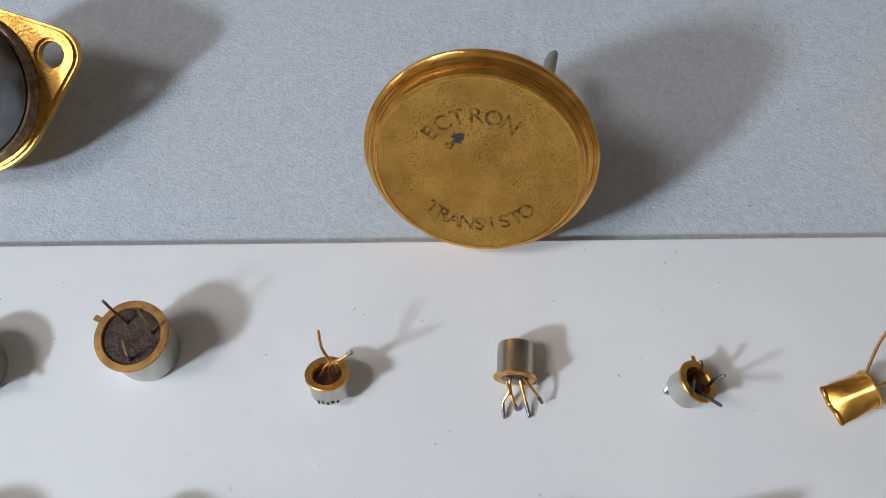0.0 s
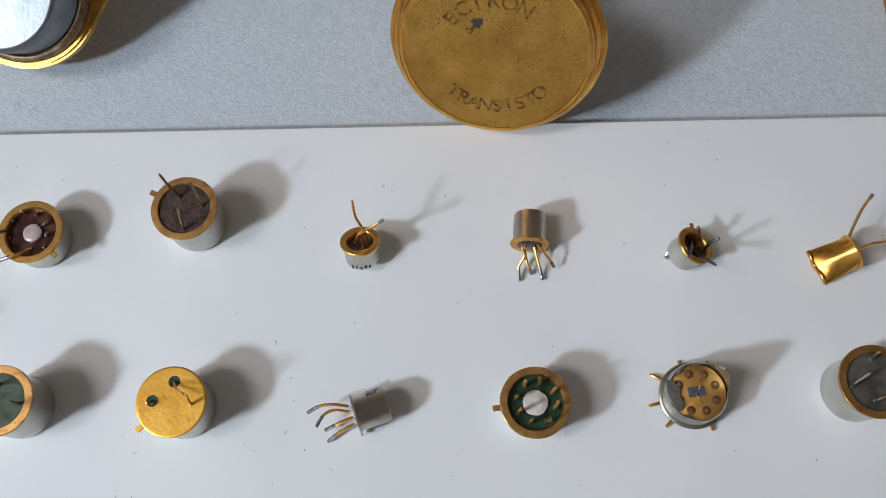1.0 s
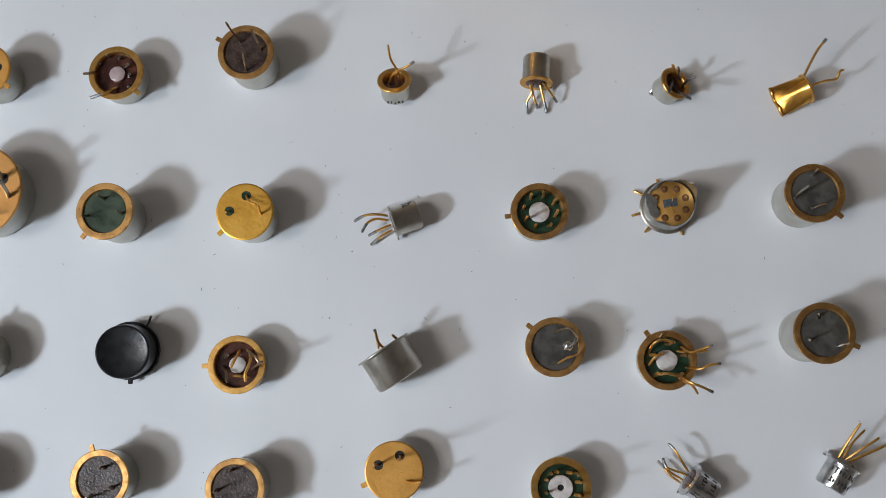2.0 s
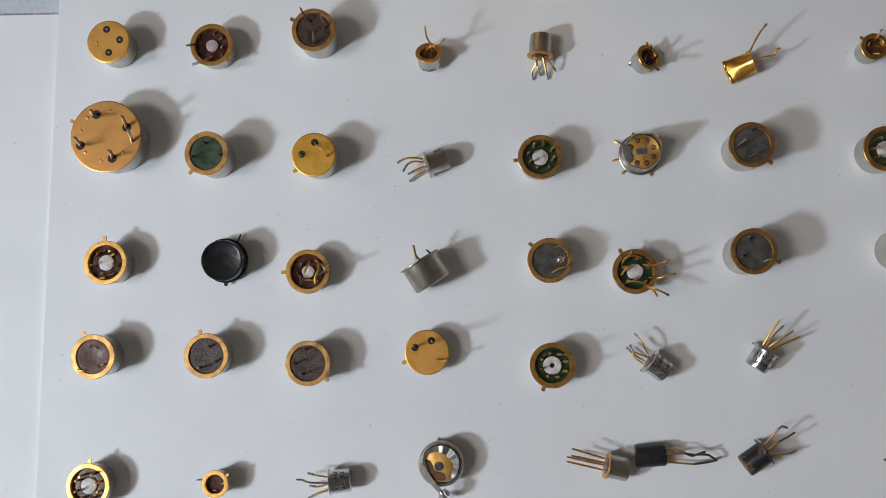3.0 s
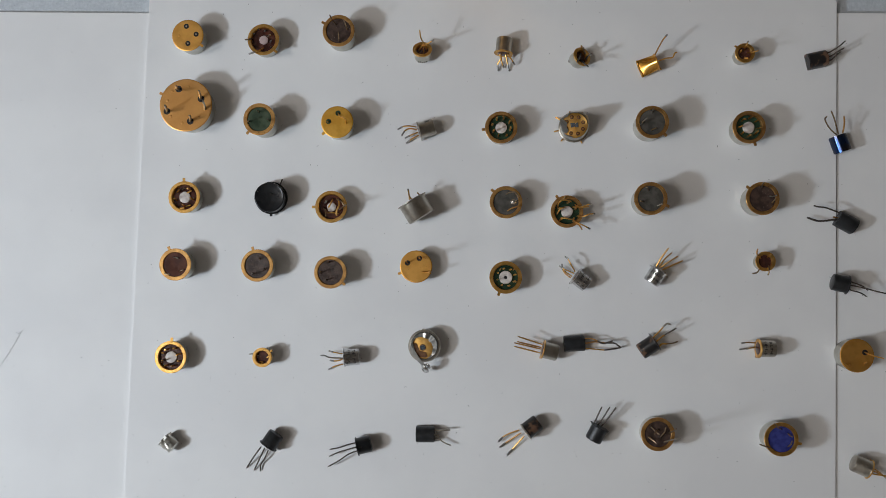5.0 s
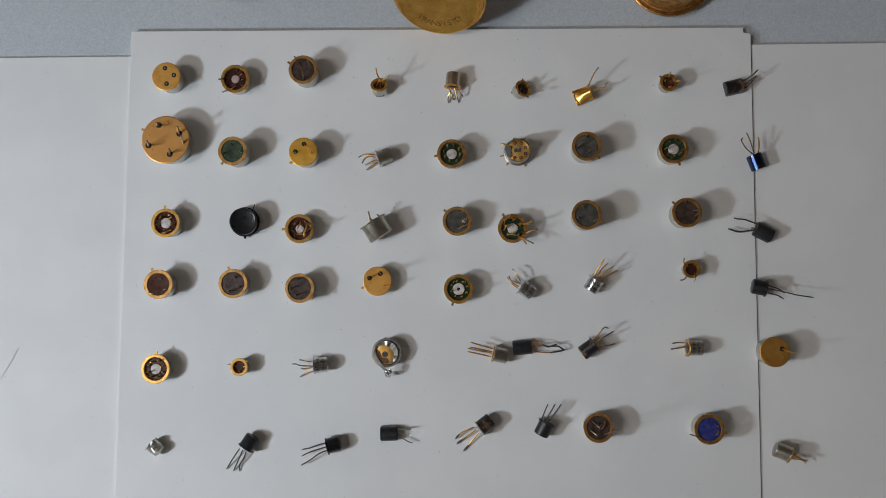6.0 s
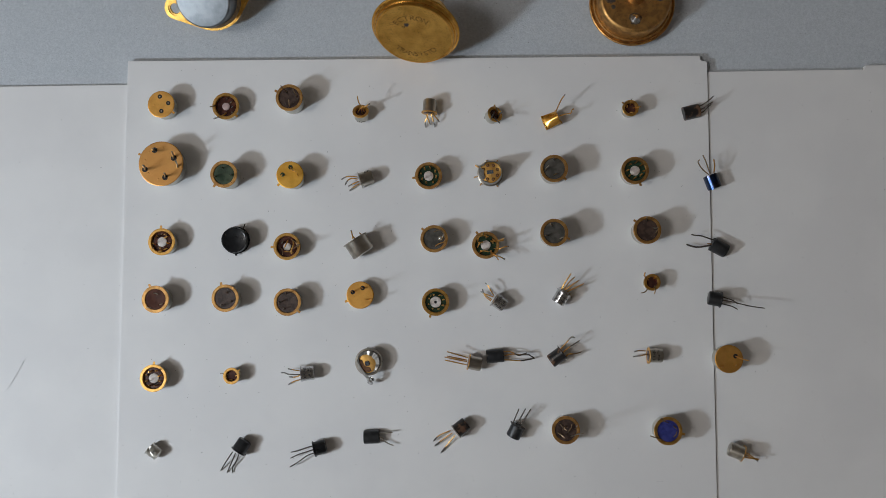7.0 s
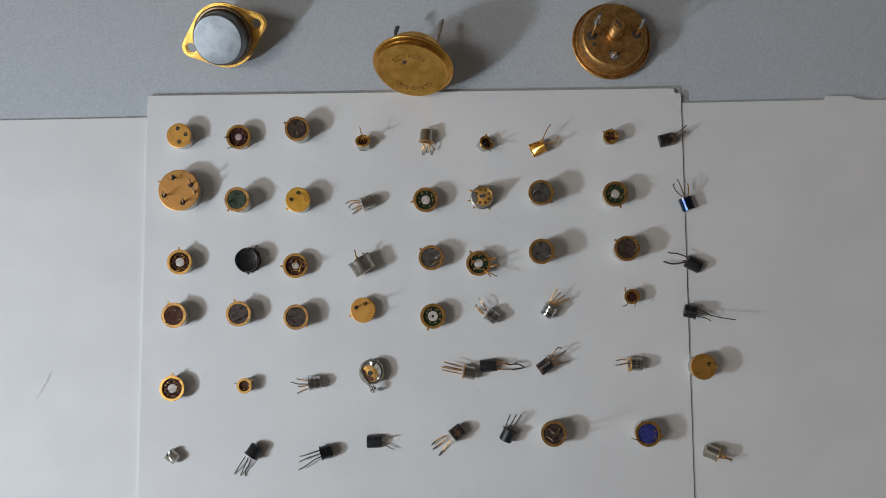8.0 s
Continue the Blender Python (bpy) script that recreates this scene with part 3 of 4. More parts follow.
bend(it, (26.4, -34.9), GOLD_DULL, 0.22, (1.8, -2.8, 4), (3.5, -4.0, 5.5), (4.5, -5.4, 5.5))
bend(it, (26.4, -34.9), GOLD, 0.22, (-2.8, 1.2, 4), (-2.5, 2.5, 6), (-1.1, 3.2, 6.5), (1.1, 2.8, 6))
bend(it, (26.4, -34.9), GOLD_PALE, 0.22, (-2.9, -0.8, 4), (-2.1, 0.6, 6), (-0.9, 1.0, 6))
bend(it, (26.4, -34.9), GOLD, 0.22, (-2.1, -2.6, 4), (-0.9, -2.1, 6), (1.2, -2.5, 6.2))
bend(it, (26.4, -34.9), NICKEL, 0.2, (-1.0, 3.5, 4.2), (-0.8, 4.3, 6))
standing(-18.1, -52.5, 4, "flat", tab=-156, seals=[(-2.6, 1.0), (0.9, 2.5)], leads=[(2.1, -1.5, 2.4, 0.2, 2.5), (-2.6, 1.0, 0.1, 0.2, 6.6), (0.9, 2.5, 0.4, 0.1, 7.4)])
standing(8.7, -55.0, 5, "glass_ring", tab=-111, leads=[(2.2, 2.2, 0.2, 0.1, 5.4), (2.9, -1.4, 0.1, 0.1, 4.6), (-1.8, 2.0, 0.2, 0.3, 3.0)])
standing(50.2, -30.9, 9, "grey", tab=-23, leads=[(-0.7, 2.5, -1.0, 0.3, 2.7), (-2.2, -1.0, -1.3, -0.2, 3.4), (2.0, -2.1, 1.2, 0.4, 1.7)])
standing(82.6, -30.0, 8, "brown", tab=143, leads=[(-0.2, 3.1, -0.4, 1.2, 3.4), (2.1, 0.8, 1.2, -0.0, 2.5), (2.7, -1.1, 0.6, 1.1, 1.7)])
standing(-91.1, -81.8, 4.8, "glass_brown", tab=89)
standing(53.8, -99.2, 6.5, "brown", leads=[(-1.9, 2.0, 2.1, -1.9, 1.7), (-2.7, -0.9, 2.1, -1.5, 1.7), (0.7, -0.8, 1.2, 3.0, 1.7), (1.8, -2.2, 4.1, 1.7, 3.4), (3.2, 0.5, -1.0, 3.1, 13.6), (0.2, 1.3, -1.6, -1.0, 1.7)])
standing(88.8, -99.3, 7, "blue", tab=-11, leads=[(-2.6, -2.6, -4.0, 1.2, 1.7), (-0.0, 2.9, -3.1, 2.0, 3.4), (1.9, 1.7, 0.7, -0.7, 1.7), (1.9, -2.0, 0.6, 2.0, 1.7)])
standing(110.2, -74.7, 6.5, "flat", seals=[(2.2, 1.0)], leads=[(2.2, 1.0, 3.0, -1.3, 5.1), (-2.0, -2.7, -1.8, 0.5, 0.6), (2.1, -2.3, -0.2, 0.7, 1.7)])
it = standing(-18.3, 13.5, 3.8, "small", tilt=(-26, 0), marks=5)
bend(it, (-18.3, 13.5), GOLD, 0.21, (-1.1, -0.4, 3.2), (-0.1, 0.5, 5.5), (0.7, 0.8, 7), (-0.2, 2.2, 8.5), (-0.5, 4.1, 10))
bend(it, (-18.3, 13.5), GOLD, 0.21, (0.5, -0.8, 3.2), (0.4, 0.1, 5), (1.0, 0.6, 7), (2.4, 0.9, 8), (3.7, 1.6, 8.6), tip=SOLDER, share=0.15)
bend(it, (-18.3, 13.5), GOLD, 0.21, (1.2, 0.1, 3.4), (1.0, 0.5, 5.5), (0.9, 0.6, 7))
it = standing(30.0, 12.1, 3.6, "small", tilt=(-10, 28), tab=86)
bend(it, (30.0, 12.1), DARKWIRE, 0.24, (-0.3, 1.2, 3), (-1.0, -0.7, 5), (-1.7, -2.3, 6))
bend(it, (30.0, 12.1), DARKWIRE, 0.24, (-0.3, -0.7, 3), (0.3, -2.5, 6), (1.5, -4.0, 7.5))
bend(it, (30.0, 12.1), DARKWIRE, 0.24, (1.2, -0.6, 3), (1.5, -0.3, 6), (2.4, -0.1, 7.5))
bend(it, (30.0, 12.1), LEAD, 0.26, (1.0, 1.1, 3), (0.4, 1.7, 5), (0.1, 2.4, 5.5))
bend(it, (30.0, 12.1), CHROME, 0.34, (-2.8, 0.4, 1.8), (-3.7, -0.6, 1), (-2.9, -0.7, 0.5))
bend(it, (30.0, 12.1), CHROME, 0.3, (-1.6, -1.5, 1), (-1.9, -2.1, 0.4))
bend(it, (30.0, 12.1), CHROME, 0.28, (-2.4, -0.2, 1.4), (-2.7, -0.9, 0.6))
it = standing(78.0, 13.8, 5, "small", tab=144)
bend(it, (78.0, 13.8), GOLD, 0.2, (-0.1, 0.9, 4.2), (-0.4, 1.3, 7), (-0.3, 2.2, 9), tip=SOLDER, share=0.15)
bend(it, (78.0, 13.8), GOLD, 0.2, (0.8, 0.2, 4.2), (1.4, -0.4, 7), (2.6, -0.6, 9.4))
bend(it, (78.0, 13.8), GOLD_PALE, 0.24, (-1.1, 0.3, 4.2), (-1.2, 0.8, 5.2))
bend(it, (78.0, 13.8), GOLD_PALE, 0.24, (-0.1, -1.4, 4.2), (0.8, -1.7, 5.4))
it = standing(84.7, -48.1, 4.5, "small")
bend(it, (84.7, -48.1), GOLD_DULL, 0.22, (-1.2, 0.8, 4), (-2.7, 2.1, 5), (-2.6, 3.6, 5.4))
bend(it, (84.7, -48.1), LEAD, 0.22, (-1.6, -2.3, 4), (-2.7, -3.4, 5), (-4.0, -3.7, 5))
bend(it, (84.7, -48.1), LEAD, 0.22, (0.9, -1.2, 4), (0.9, -2.7, 5), (0.6, -4.1, 4.6))
bend(it, (84.7, -48.1), GOLD, 0.22, (0.6, 1.2, 4), (1.3, 2.1, 5.5))
standing(-63.4, -81.0, 4.5, "small", tab=37, leads=[(-1.2, 0.2, -2.8, 0.6, 1), (-0.8, -1.3, 1.1, -0.1, 0.4), (1.2, -0.1, 1.1, 0.7, 0.4)])
it = lying(6.3, 12.9, 86, 4.9, "silver_gold")
bend(it, (6.3, 12.9), GOLD, 0.22, (-1.1, -0.3, 3.2), (-0.8, -1.5, 2.4), (-1.6, -2.9, 1.4), (-1.4, -4.6, 0.4), tip=SOLDER)
bend(it, (6.3, 12.9), GOLD, 0.22, (-0.7, 0.3, 2), (-0.5, -1.7, 1.6), (0.0, -3.0, 1), (0.3, -3.6, 0.4), tip=SOLDER)
bend(it, (6.3, 12.9), GOLD, 0.22, (0.7, 0.0, 2.4), (1.2, -1.9, 1.6), (1.9, -4.5, 0.4), tip=SOLDER)
bend(it, (6.3, 12.9), GOLD, 0.22, (1.1, -0.0, 3.4), (2.6, -1.7, 2.4), (3.6, -2.8, 1.2), tip=SOLDER)
it = lying(-18.6, -11.3, 19, 4.8, "silver")
bend(it, (-18.6, -11.3), GOLD, 0.22, (-0.7, 1.0, 3.8), (-2.8, 1.2, 4.2), (-4.8, 1.0, 4), (-6.4, 0.2, 3.4), tip=SOLDER)
bend(it, (-18.6, -11.3), GOLD, 0.22, (-0.7, 0.3, 3.4), (-2.8, 0.5, 3.6), (-4.3, -0.2, 3.4), (-5.2, -1.6, 3), tip=SOLDER)
bend(it, (-18.6, -11.3), GOLD, 0.22, (-0.3, -0.3, 2.4), (-2.1, -1.0, 2.2), (-4.2, -2.0, 1.6), tip=SOLDER)
bend(it, (-18.6, -11.3), GOLD, 0.22, (-0.1, -1.1, 1.8), (-2.1, -2.1, 1.4), (-3.9, -3.4, 0.6), tip=SOLDER)
it = lying(29.5, -53.9, -35, 4.4, "silver_marked")
bend(it, (29.5, -53.9), GOLD, 0.2, (-0.2, 1.2, 3.2), (-1.4, 3.1, 3.8), (-2.4, 4.8, 3.8), (-3.2, 5.6, 3.4), tip=SOLDER)
bend(it, (29.5, -53.9), GOLD, 0.2, (-0.5, 0.7, 3.4), (-2.3, 1.4, 4), (-3.8, 2.0, 4), (-4.2, 3.3, 3.6), tip=SOLDER)
bend(it, (29.5, -53.9), GOLD, 0.2, (-0.9, -0.2, 2.2), (-3.1, 1.2, 2.4), (-4.8, 2.8, 2.4), tip=SOLDER)
bend(it, (29.5, -53.9), GOLD_DULL, 0.2, (-1.2, -0.7, 1.8), (-3.0, 0.7, 1.6), (-4.0, 2.4, 1.2))
it = lying(54.1, -51.5, -122, 4.5, "silver_marked")
bend(it, (54.1, -51.5), GOLD, 0.24, (-1.1, 0.9, 3.6), (0.3, 3.6, 4.5), (2.2, 6.5, 5.2))
bend(it, (54.1, -51.5), GOLD, 0.2, (-0.1, 0.9, 3), (1.6, 3.4, 3.2), (3.7, 5.3, 3))
bend(it, (54.1, -51.5), GOLD, 0.22, (0.2, 0.7, 3.4), (2.7, 2.6, 4.4), (5.1, 4.2, 4.8))
bend(it, (54.1, -51.5), GOLD, 0.24, (1.1, 0.2, 2.2), (4.4, 1.8, 2.8), (6.9, 3.0, 3.2))
bend(it, (54.1, -51.5), LEAD, 0.2, (1.9, -0.4, 1.6), (2.9, -2.0, 0.8))
it = lying(-39.0, -80.4, 6, 4.7, "silver_marked")
bend(it, (-39.0, -80.4), GOLD, 0.2, (-0.3, 1.2, 3.6), (-2.3, 1.5, 3.8), (-4.5, 1.9, 3.4), tip=SOLDER)
bend(it, (-39.0, -80.4), CHROME, 0.24, (-0.2, -0.1, 3.4), (-4.0, -0.0, 3.8), (-5.6, 0.5, 3.8), (-7.0, 0.5, 3.4))
bend(it, (-39.0, -80.4), GOLD, 0.22, (-0.4, -0.5, 2.4), (-2.4, -1.1, 2.2), (-4.3, -1.0, 2), tip=SOLDER)
bend(it, (-39.0, -80.4), GOLD, 0.2, (-0.4, -2.0, 1.8), (-2.8, -2.7, 1.4), (-4.8, -3.8, 0.6), tip=SOLDER)
it = lying(20.2, -76.0, -12, 4.6, "silver_gold")
bend(it, (20.2, -76.0), GOLD, 0.22, (-0.1, 1.5, 4), (-7.5, 3.7, 5))
bend(it, (20.2, -76.0), GOLD_DULL, 0.22, (-0.4, 0.6, 3.4), (-7.6, 2.1, 4))
bend(it, (20.2, -76.0), GOLD_DULL, 0.22, (-0.5, 0.1, 3), (-8.4, 1.7, 3))
bend(it, (20.2, -76.0), GOLD, 0.22, (-0.6, -1.1, 2), (-8.4, 0.6, 2))
it = lying(83.2, -73.7, 0, 4.9, "silver_gold_marked")
bend(it, (83.2, -73.7), GOLD_DULL, 0.2, (-0.8, 1.6, 3.6), (-3.2, 1.7, 3.6), (-5.0, 1.4, 3.4), tip=SOLDER)
bend(it, (83.2, -73.7), GOLD_DULL, 0.2, (-0.4, 0.4, 2.6), (-2.2, 0.0, 2.4), (-3.2, -0.4, 2.2), tip=SOLDER)
bend(it, (83.2, -73.7), LEAD, 0.2, (-0.2, 0.3, 2), (-2.5, -0.1, 1.8), (-4.9, -0.5, 1.4), tip=SOLDER)
lying(115.4, -107.6, 159, 5.1, "silver_gold", leads=[(-0.9, 0.4, 0.4, 0.4, 5.3), (0, 0.8, 0.1, -0.1, 5.6), (0.8, 0, -0.6, -1.6, 5.8)])
it = lying(-20.0, -32.7, -57, 6.0, "large")
bend(it, (-20.0, -32.7), GOLD, 0.22, (0.3, 0.0, 5.5), (-0.6, 1.1, 6.5), (-0.8, 2.7, 8))
bend(it, (-20.0, -32.7), GOLD, 0.22, (-0.6, 0.0, 5.5), (-0.7, 1.4, 6.2), (-0.9, 2.8, 8), tip=SOLDER, share=0.15)
bend(it, (-20.0, -32.7), GOLD_DULL, 0.22, (2.6, 1.4, 5.5), (1.8, 2.1, 6.8))
lying(-34.2, -106.6, 15, 4.4, "black_round", leads=[(-1.2, 0, -1.0, -1.1, 8.1), (0, 0.6, 1.0, -1.3, 8.7), (1.2, 0, 3.9, -1.7, 9.7)])
it = lying(15.7, -100.4, 38, 4.9, "black_round_gold")
bend(it, (15.7, -100.4), GOLD, 0.22, (-1.8, 0.5, 3), (-4.6, -0.7, 2.4), (-6.5, -1.9, 1.8), (-7.7, -3.4, 1), tip=OXIDE_SLOT_SHADE)
bend(it, (15.7, -100.4), GOLD_DULL, 0.22, (-1.2, -0.4, 2.4), (-4.6, -2.9, 1.4), (-7.3, -5.1, 0.5), tip=OXIDE_SLOT_SHADE)
bend(it, (15.7, -100.4), GOLD, 0.22, (-0.3, -1.4, 2), (-2.7, -4.4, 1.2), (-5.1, -7.4, 0.4), tip=OXIDE_SLOT_SHADE)
lying(109.0, -54.3, 169, 4.5, "black_round", leads=[(1.2, 0, -0.3, -0.6, 6.0), (0, 0.8, -0.2, 2.4, 14.4), (-1.2, 0, -2.1, -1.6, 6.4)])
it = lying(-61.0, -107.5, 57, 4.6, "black_moulded")
bend(it, (-61.0, -107.5), OXIDE_SLOT_SHADE, 0.22, (-2.0, -0.2, 2.6), (-4.4, -3.6, 1.8), (-6.7, -7.1, 0.4))
bend(it, (-61.0, -107.5), OXIDE_SLOT_SHADE, 0.22, (-1.0, -0.6, 2.4), (-2.7, -4.3, 1.6), (-4.4, -7.7, 0.4))
bend(it, (-61.0, -107.5), OXIDE_SLOT_SHADE, 0.22, (0.1, -1.2, 2.2), (-1.0, -3.7, 1.6), (-2.3, -5.7, 0.9), (-2.5, -7.8, 0.4))
it = lying(32.7, -73.7, -174, 6.1, "block", label="black plastic transistor on its side, long looped leads", mats=(BLACK, GOLD_DULL))
bend(it, (32.7, -73.7), GOLD_DULL, 0.2, (-0.3, 1.2, 2.6), (2.0, 1.3, 3), (3.9, 0.6, 3.2))
bend(it, (32.7, -73.7), OXIDE_SLOT_SHADE, 0.24, (3.6, 0.7, 3.2), (5.2, -0.0, 3), (6.7, 0.4, 3), (8.2, 0.9, 3))
bend(it, (32.7, -73.7), GOLD_DULL, 0.22, (-0.0, -0.2, 2.2), (2.9, 0.4, 2.6), (6.2, 0.2, 2.6))
bend(it, (32.7, -73.7), OXIDE_SLOT_SHADE, 0.24, (6.0, 0.2, 2.6), (8.6, 0.2, 2.6), (9.6, -0.3, 2.4), (10.8, -1.1, 2))
bend(it, (32.7, -73.7), GOLD, 0.2, (0.1, -1.6, 1.4), (3.2, -1.8, 1.5), (6.2, -2.0, 1.5))
bend(it, (32.7, -73.7), OXIDE_SLOT_SHADE, 0.24, (5.9, -2.0, 1.5), (8.9, -1.5, 1.6), (10.9, -1.0, 1.9))
it = lying(53.4, -72.7, -144, 5.4, "scuffed")
bend(it, (53.4, -72.7), GOLD, 0.2, (-1.4, 0.7, 3.6), (0.8, 3.1, 4), (2.0, 4.6, 4.4))
bend(it, (53.4, -72.7), NICKEL, 0.26, (1.7, 4.4, 4.4), (2.9, 5.5, 4.6), (4.1, 5.2, 4.5))
bend(it, (53.4, -72.7), GOLD, 0.24, (-0.0, -0.1, 3), (1.0, 1.0, 3.4), (2.5, 2.2, 3.6))
bend(it, (53.4, -72.7), OXIDE_SLOT_SHADE, 0.2, (2.3, 2.1, 3.6), (4.3, 3.3, 4), (5.8, 4.3, 4))
bend(it, (53.4, -72.7), GOLD, 0.26, (1.1, -1.5, 2), (2.0, -0.6, 2.5), (3.4, -0.5, 2.6))
bend(it, (53.4, -72.7), LEAD, 0.2, (3.1, -0.5, 2.6), (5.0, -0.3, 2.5), (6.6, 0.3, 2.5))
lying(-11.2, -102.3, -178, 5.5, "block", label="square black plastic transistor on its side, tinned leads", mats=(BLACK, NICKEL), leads=[(1.2, 0, 1.4, 0.5, 4.7), (0, 0, -1.0, -0.5, 1.5), (-1.2, 0, -3.2, 0.0, 4.9)])
it = lying(37.6, -98.1, -116, 4.6, "black_moulded")
bend(it, (37.6, -98.1), OXIDE_SLOT_SHADE, 0.22, (-1.9, 0.7, 3), (-0.8, 3.5, 3.8), (0.2, 6.0, 4.4))
bend(it, (37.6, -98.1), OXIDE_SLOT_SHADE, 0.22, (-0.7, 0.4, 3), (1.1, 3.4, 3.8), (2.5, 6.0, 4.4))
bend(it, (37.6, -98.1), OXIDE_SLOT_SHADE, 0.22, (0.4, 0.1, 2.6), (2.6, 3.1, 3.4), (4.4, 5.9, 4))
lying(103.1, 13.7, -167, 5.8, "block", label="black moulded transistor on its side, scorched bent leads", mats=(WORN_BLACK, OXIDE_SLOT_SHADE), leads=[(1.2, 0, 3.2, 3.0, 5.1), (0, 0, 1.3, 2.0, 4.6), (-1.2, 0, 0.9, 0.0, 4.5)])
it = lying(106.5, -9.8, -70, 5.1, "block", label="blued shiny metal-cased transistor on its side, bent leads", mats=(BLUE_STEEL, OXIDE_SLOT_SHADE))
bend(it, (106.5, -9.8), LEAD, 0.22, (-0.9, -0.1, 3), (-3.4, 1.7, 4), (-5.1, 4.0, 5), (-4.6, 4.9, 5.2))
bend(it, (106.5, -9.8), LEAD, 0.22, (-0.5, 0.1, 3.2), (-2.3, 3.9, 5), (-3.7, 6.4, 6))
bend(it, (106.5, -9.8), GOLD_DULL, 0.26, (1.0, 0.5, 2.6), (0.9, 2.9, 4), (0.4, 5.1, 5))
it = lying(106.5, -34.3, -28, 5.9, "block")
bend(it, (106.5, -34.3), OXIDE_SLOT_SHADE, 0.24, (-0.0, 1.2, 3), (-4.0, 2.5, 3.6), (-6.4, 2.8, 3.4), (-7.5, 3.2, 3))
bend(it, (106.5, -34.3), OXIDE_SLOT_SHADE, 0.3, (-0.1, -0.6, 2), (-5.4, -1.3, 2), (-9.0, -0.3, 1.8))
bend(it, (106.5, -34.3), GOLD_DULL, 0.24, (-0.4, -0.3, 3), (-2.0, -0.1, 3.2))


# ---- black can, standing on its flange ----
def black_cap(x, y):
    root = thing("transistor", pose(x * U, y * U, 0.0003, 4, 6, 0), "black-painted metal can transistor standing cap up", group=ROW)
    part("cap", lathe([(4.5, 1.7), (4.5, 2.2), (4.45, 5.7), (4.42, 6.15), (4.28, 6.35), (4.15, 6.4), (4.02, 6.34), (3.95, 6.31), (0, 6.3)], 44, 0.004), BLACK_PAINT, root)
    part("flange", lathe([(0, 1.3), (4.8, 1.3), (4.95, 1.4), (4.95, 1.65), (4.8, 1.8), (4.5, 1.8)], 44), BLACK_PAINT, root)
    part("tab", block((1.3, 0.8, 0.32), (0.1, -4.95, 1.5), 0.08, radians(-90)), BLACK_PAINT, root)
    for bx, by, dx, dy in ((1.5, 2.5, 1.6, 3.4), (-2, -1, 0.3, 0.4), (1, -2, 0.3, 0)):
        part("lead", wire([(bx, by, 1.35), (bx, by, 0.9), (bx + dx * 0.6, by + dy * 0.6, 0.4), (bx + dx, by + dy, 0.9 if dy > 3 else 0.22)], 0.21), OXIDE_SLOT_SHADE, root)
    return root


black_cap(-63.4, -32.6)


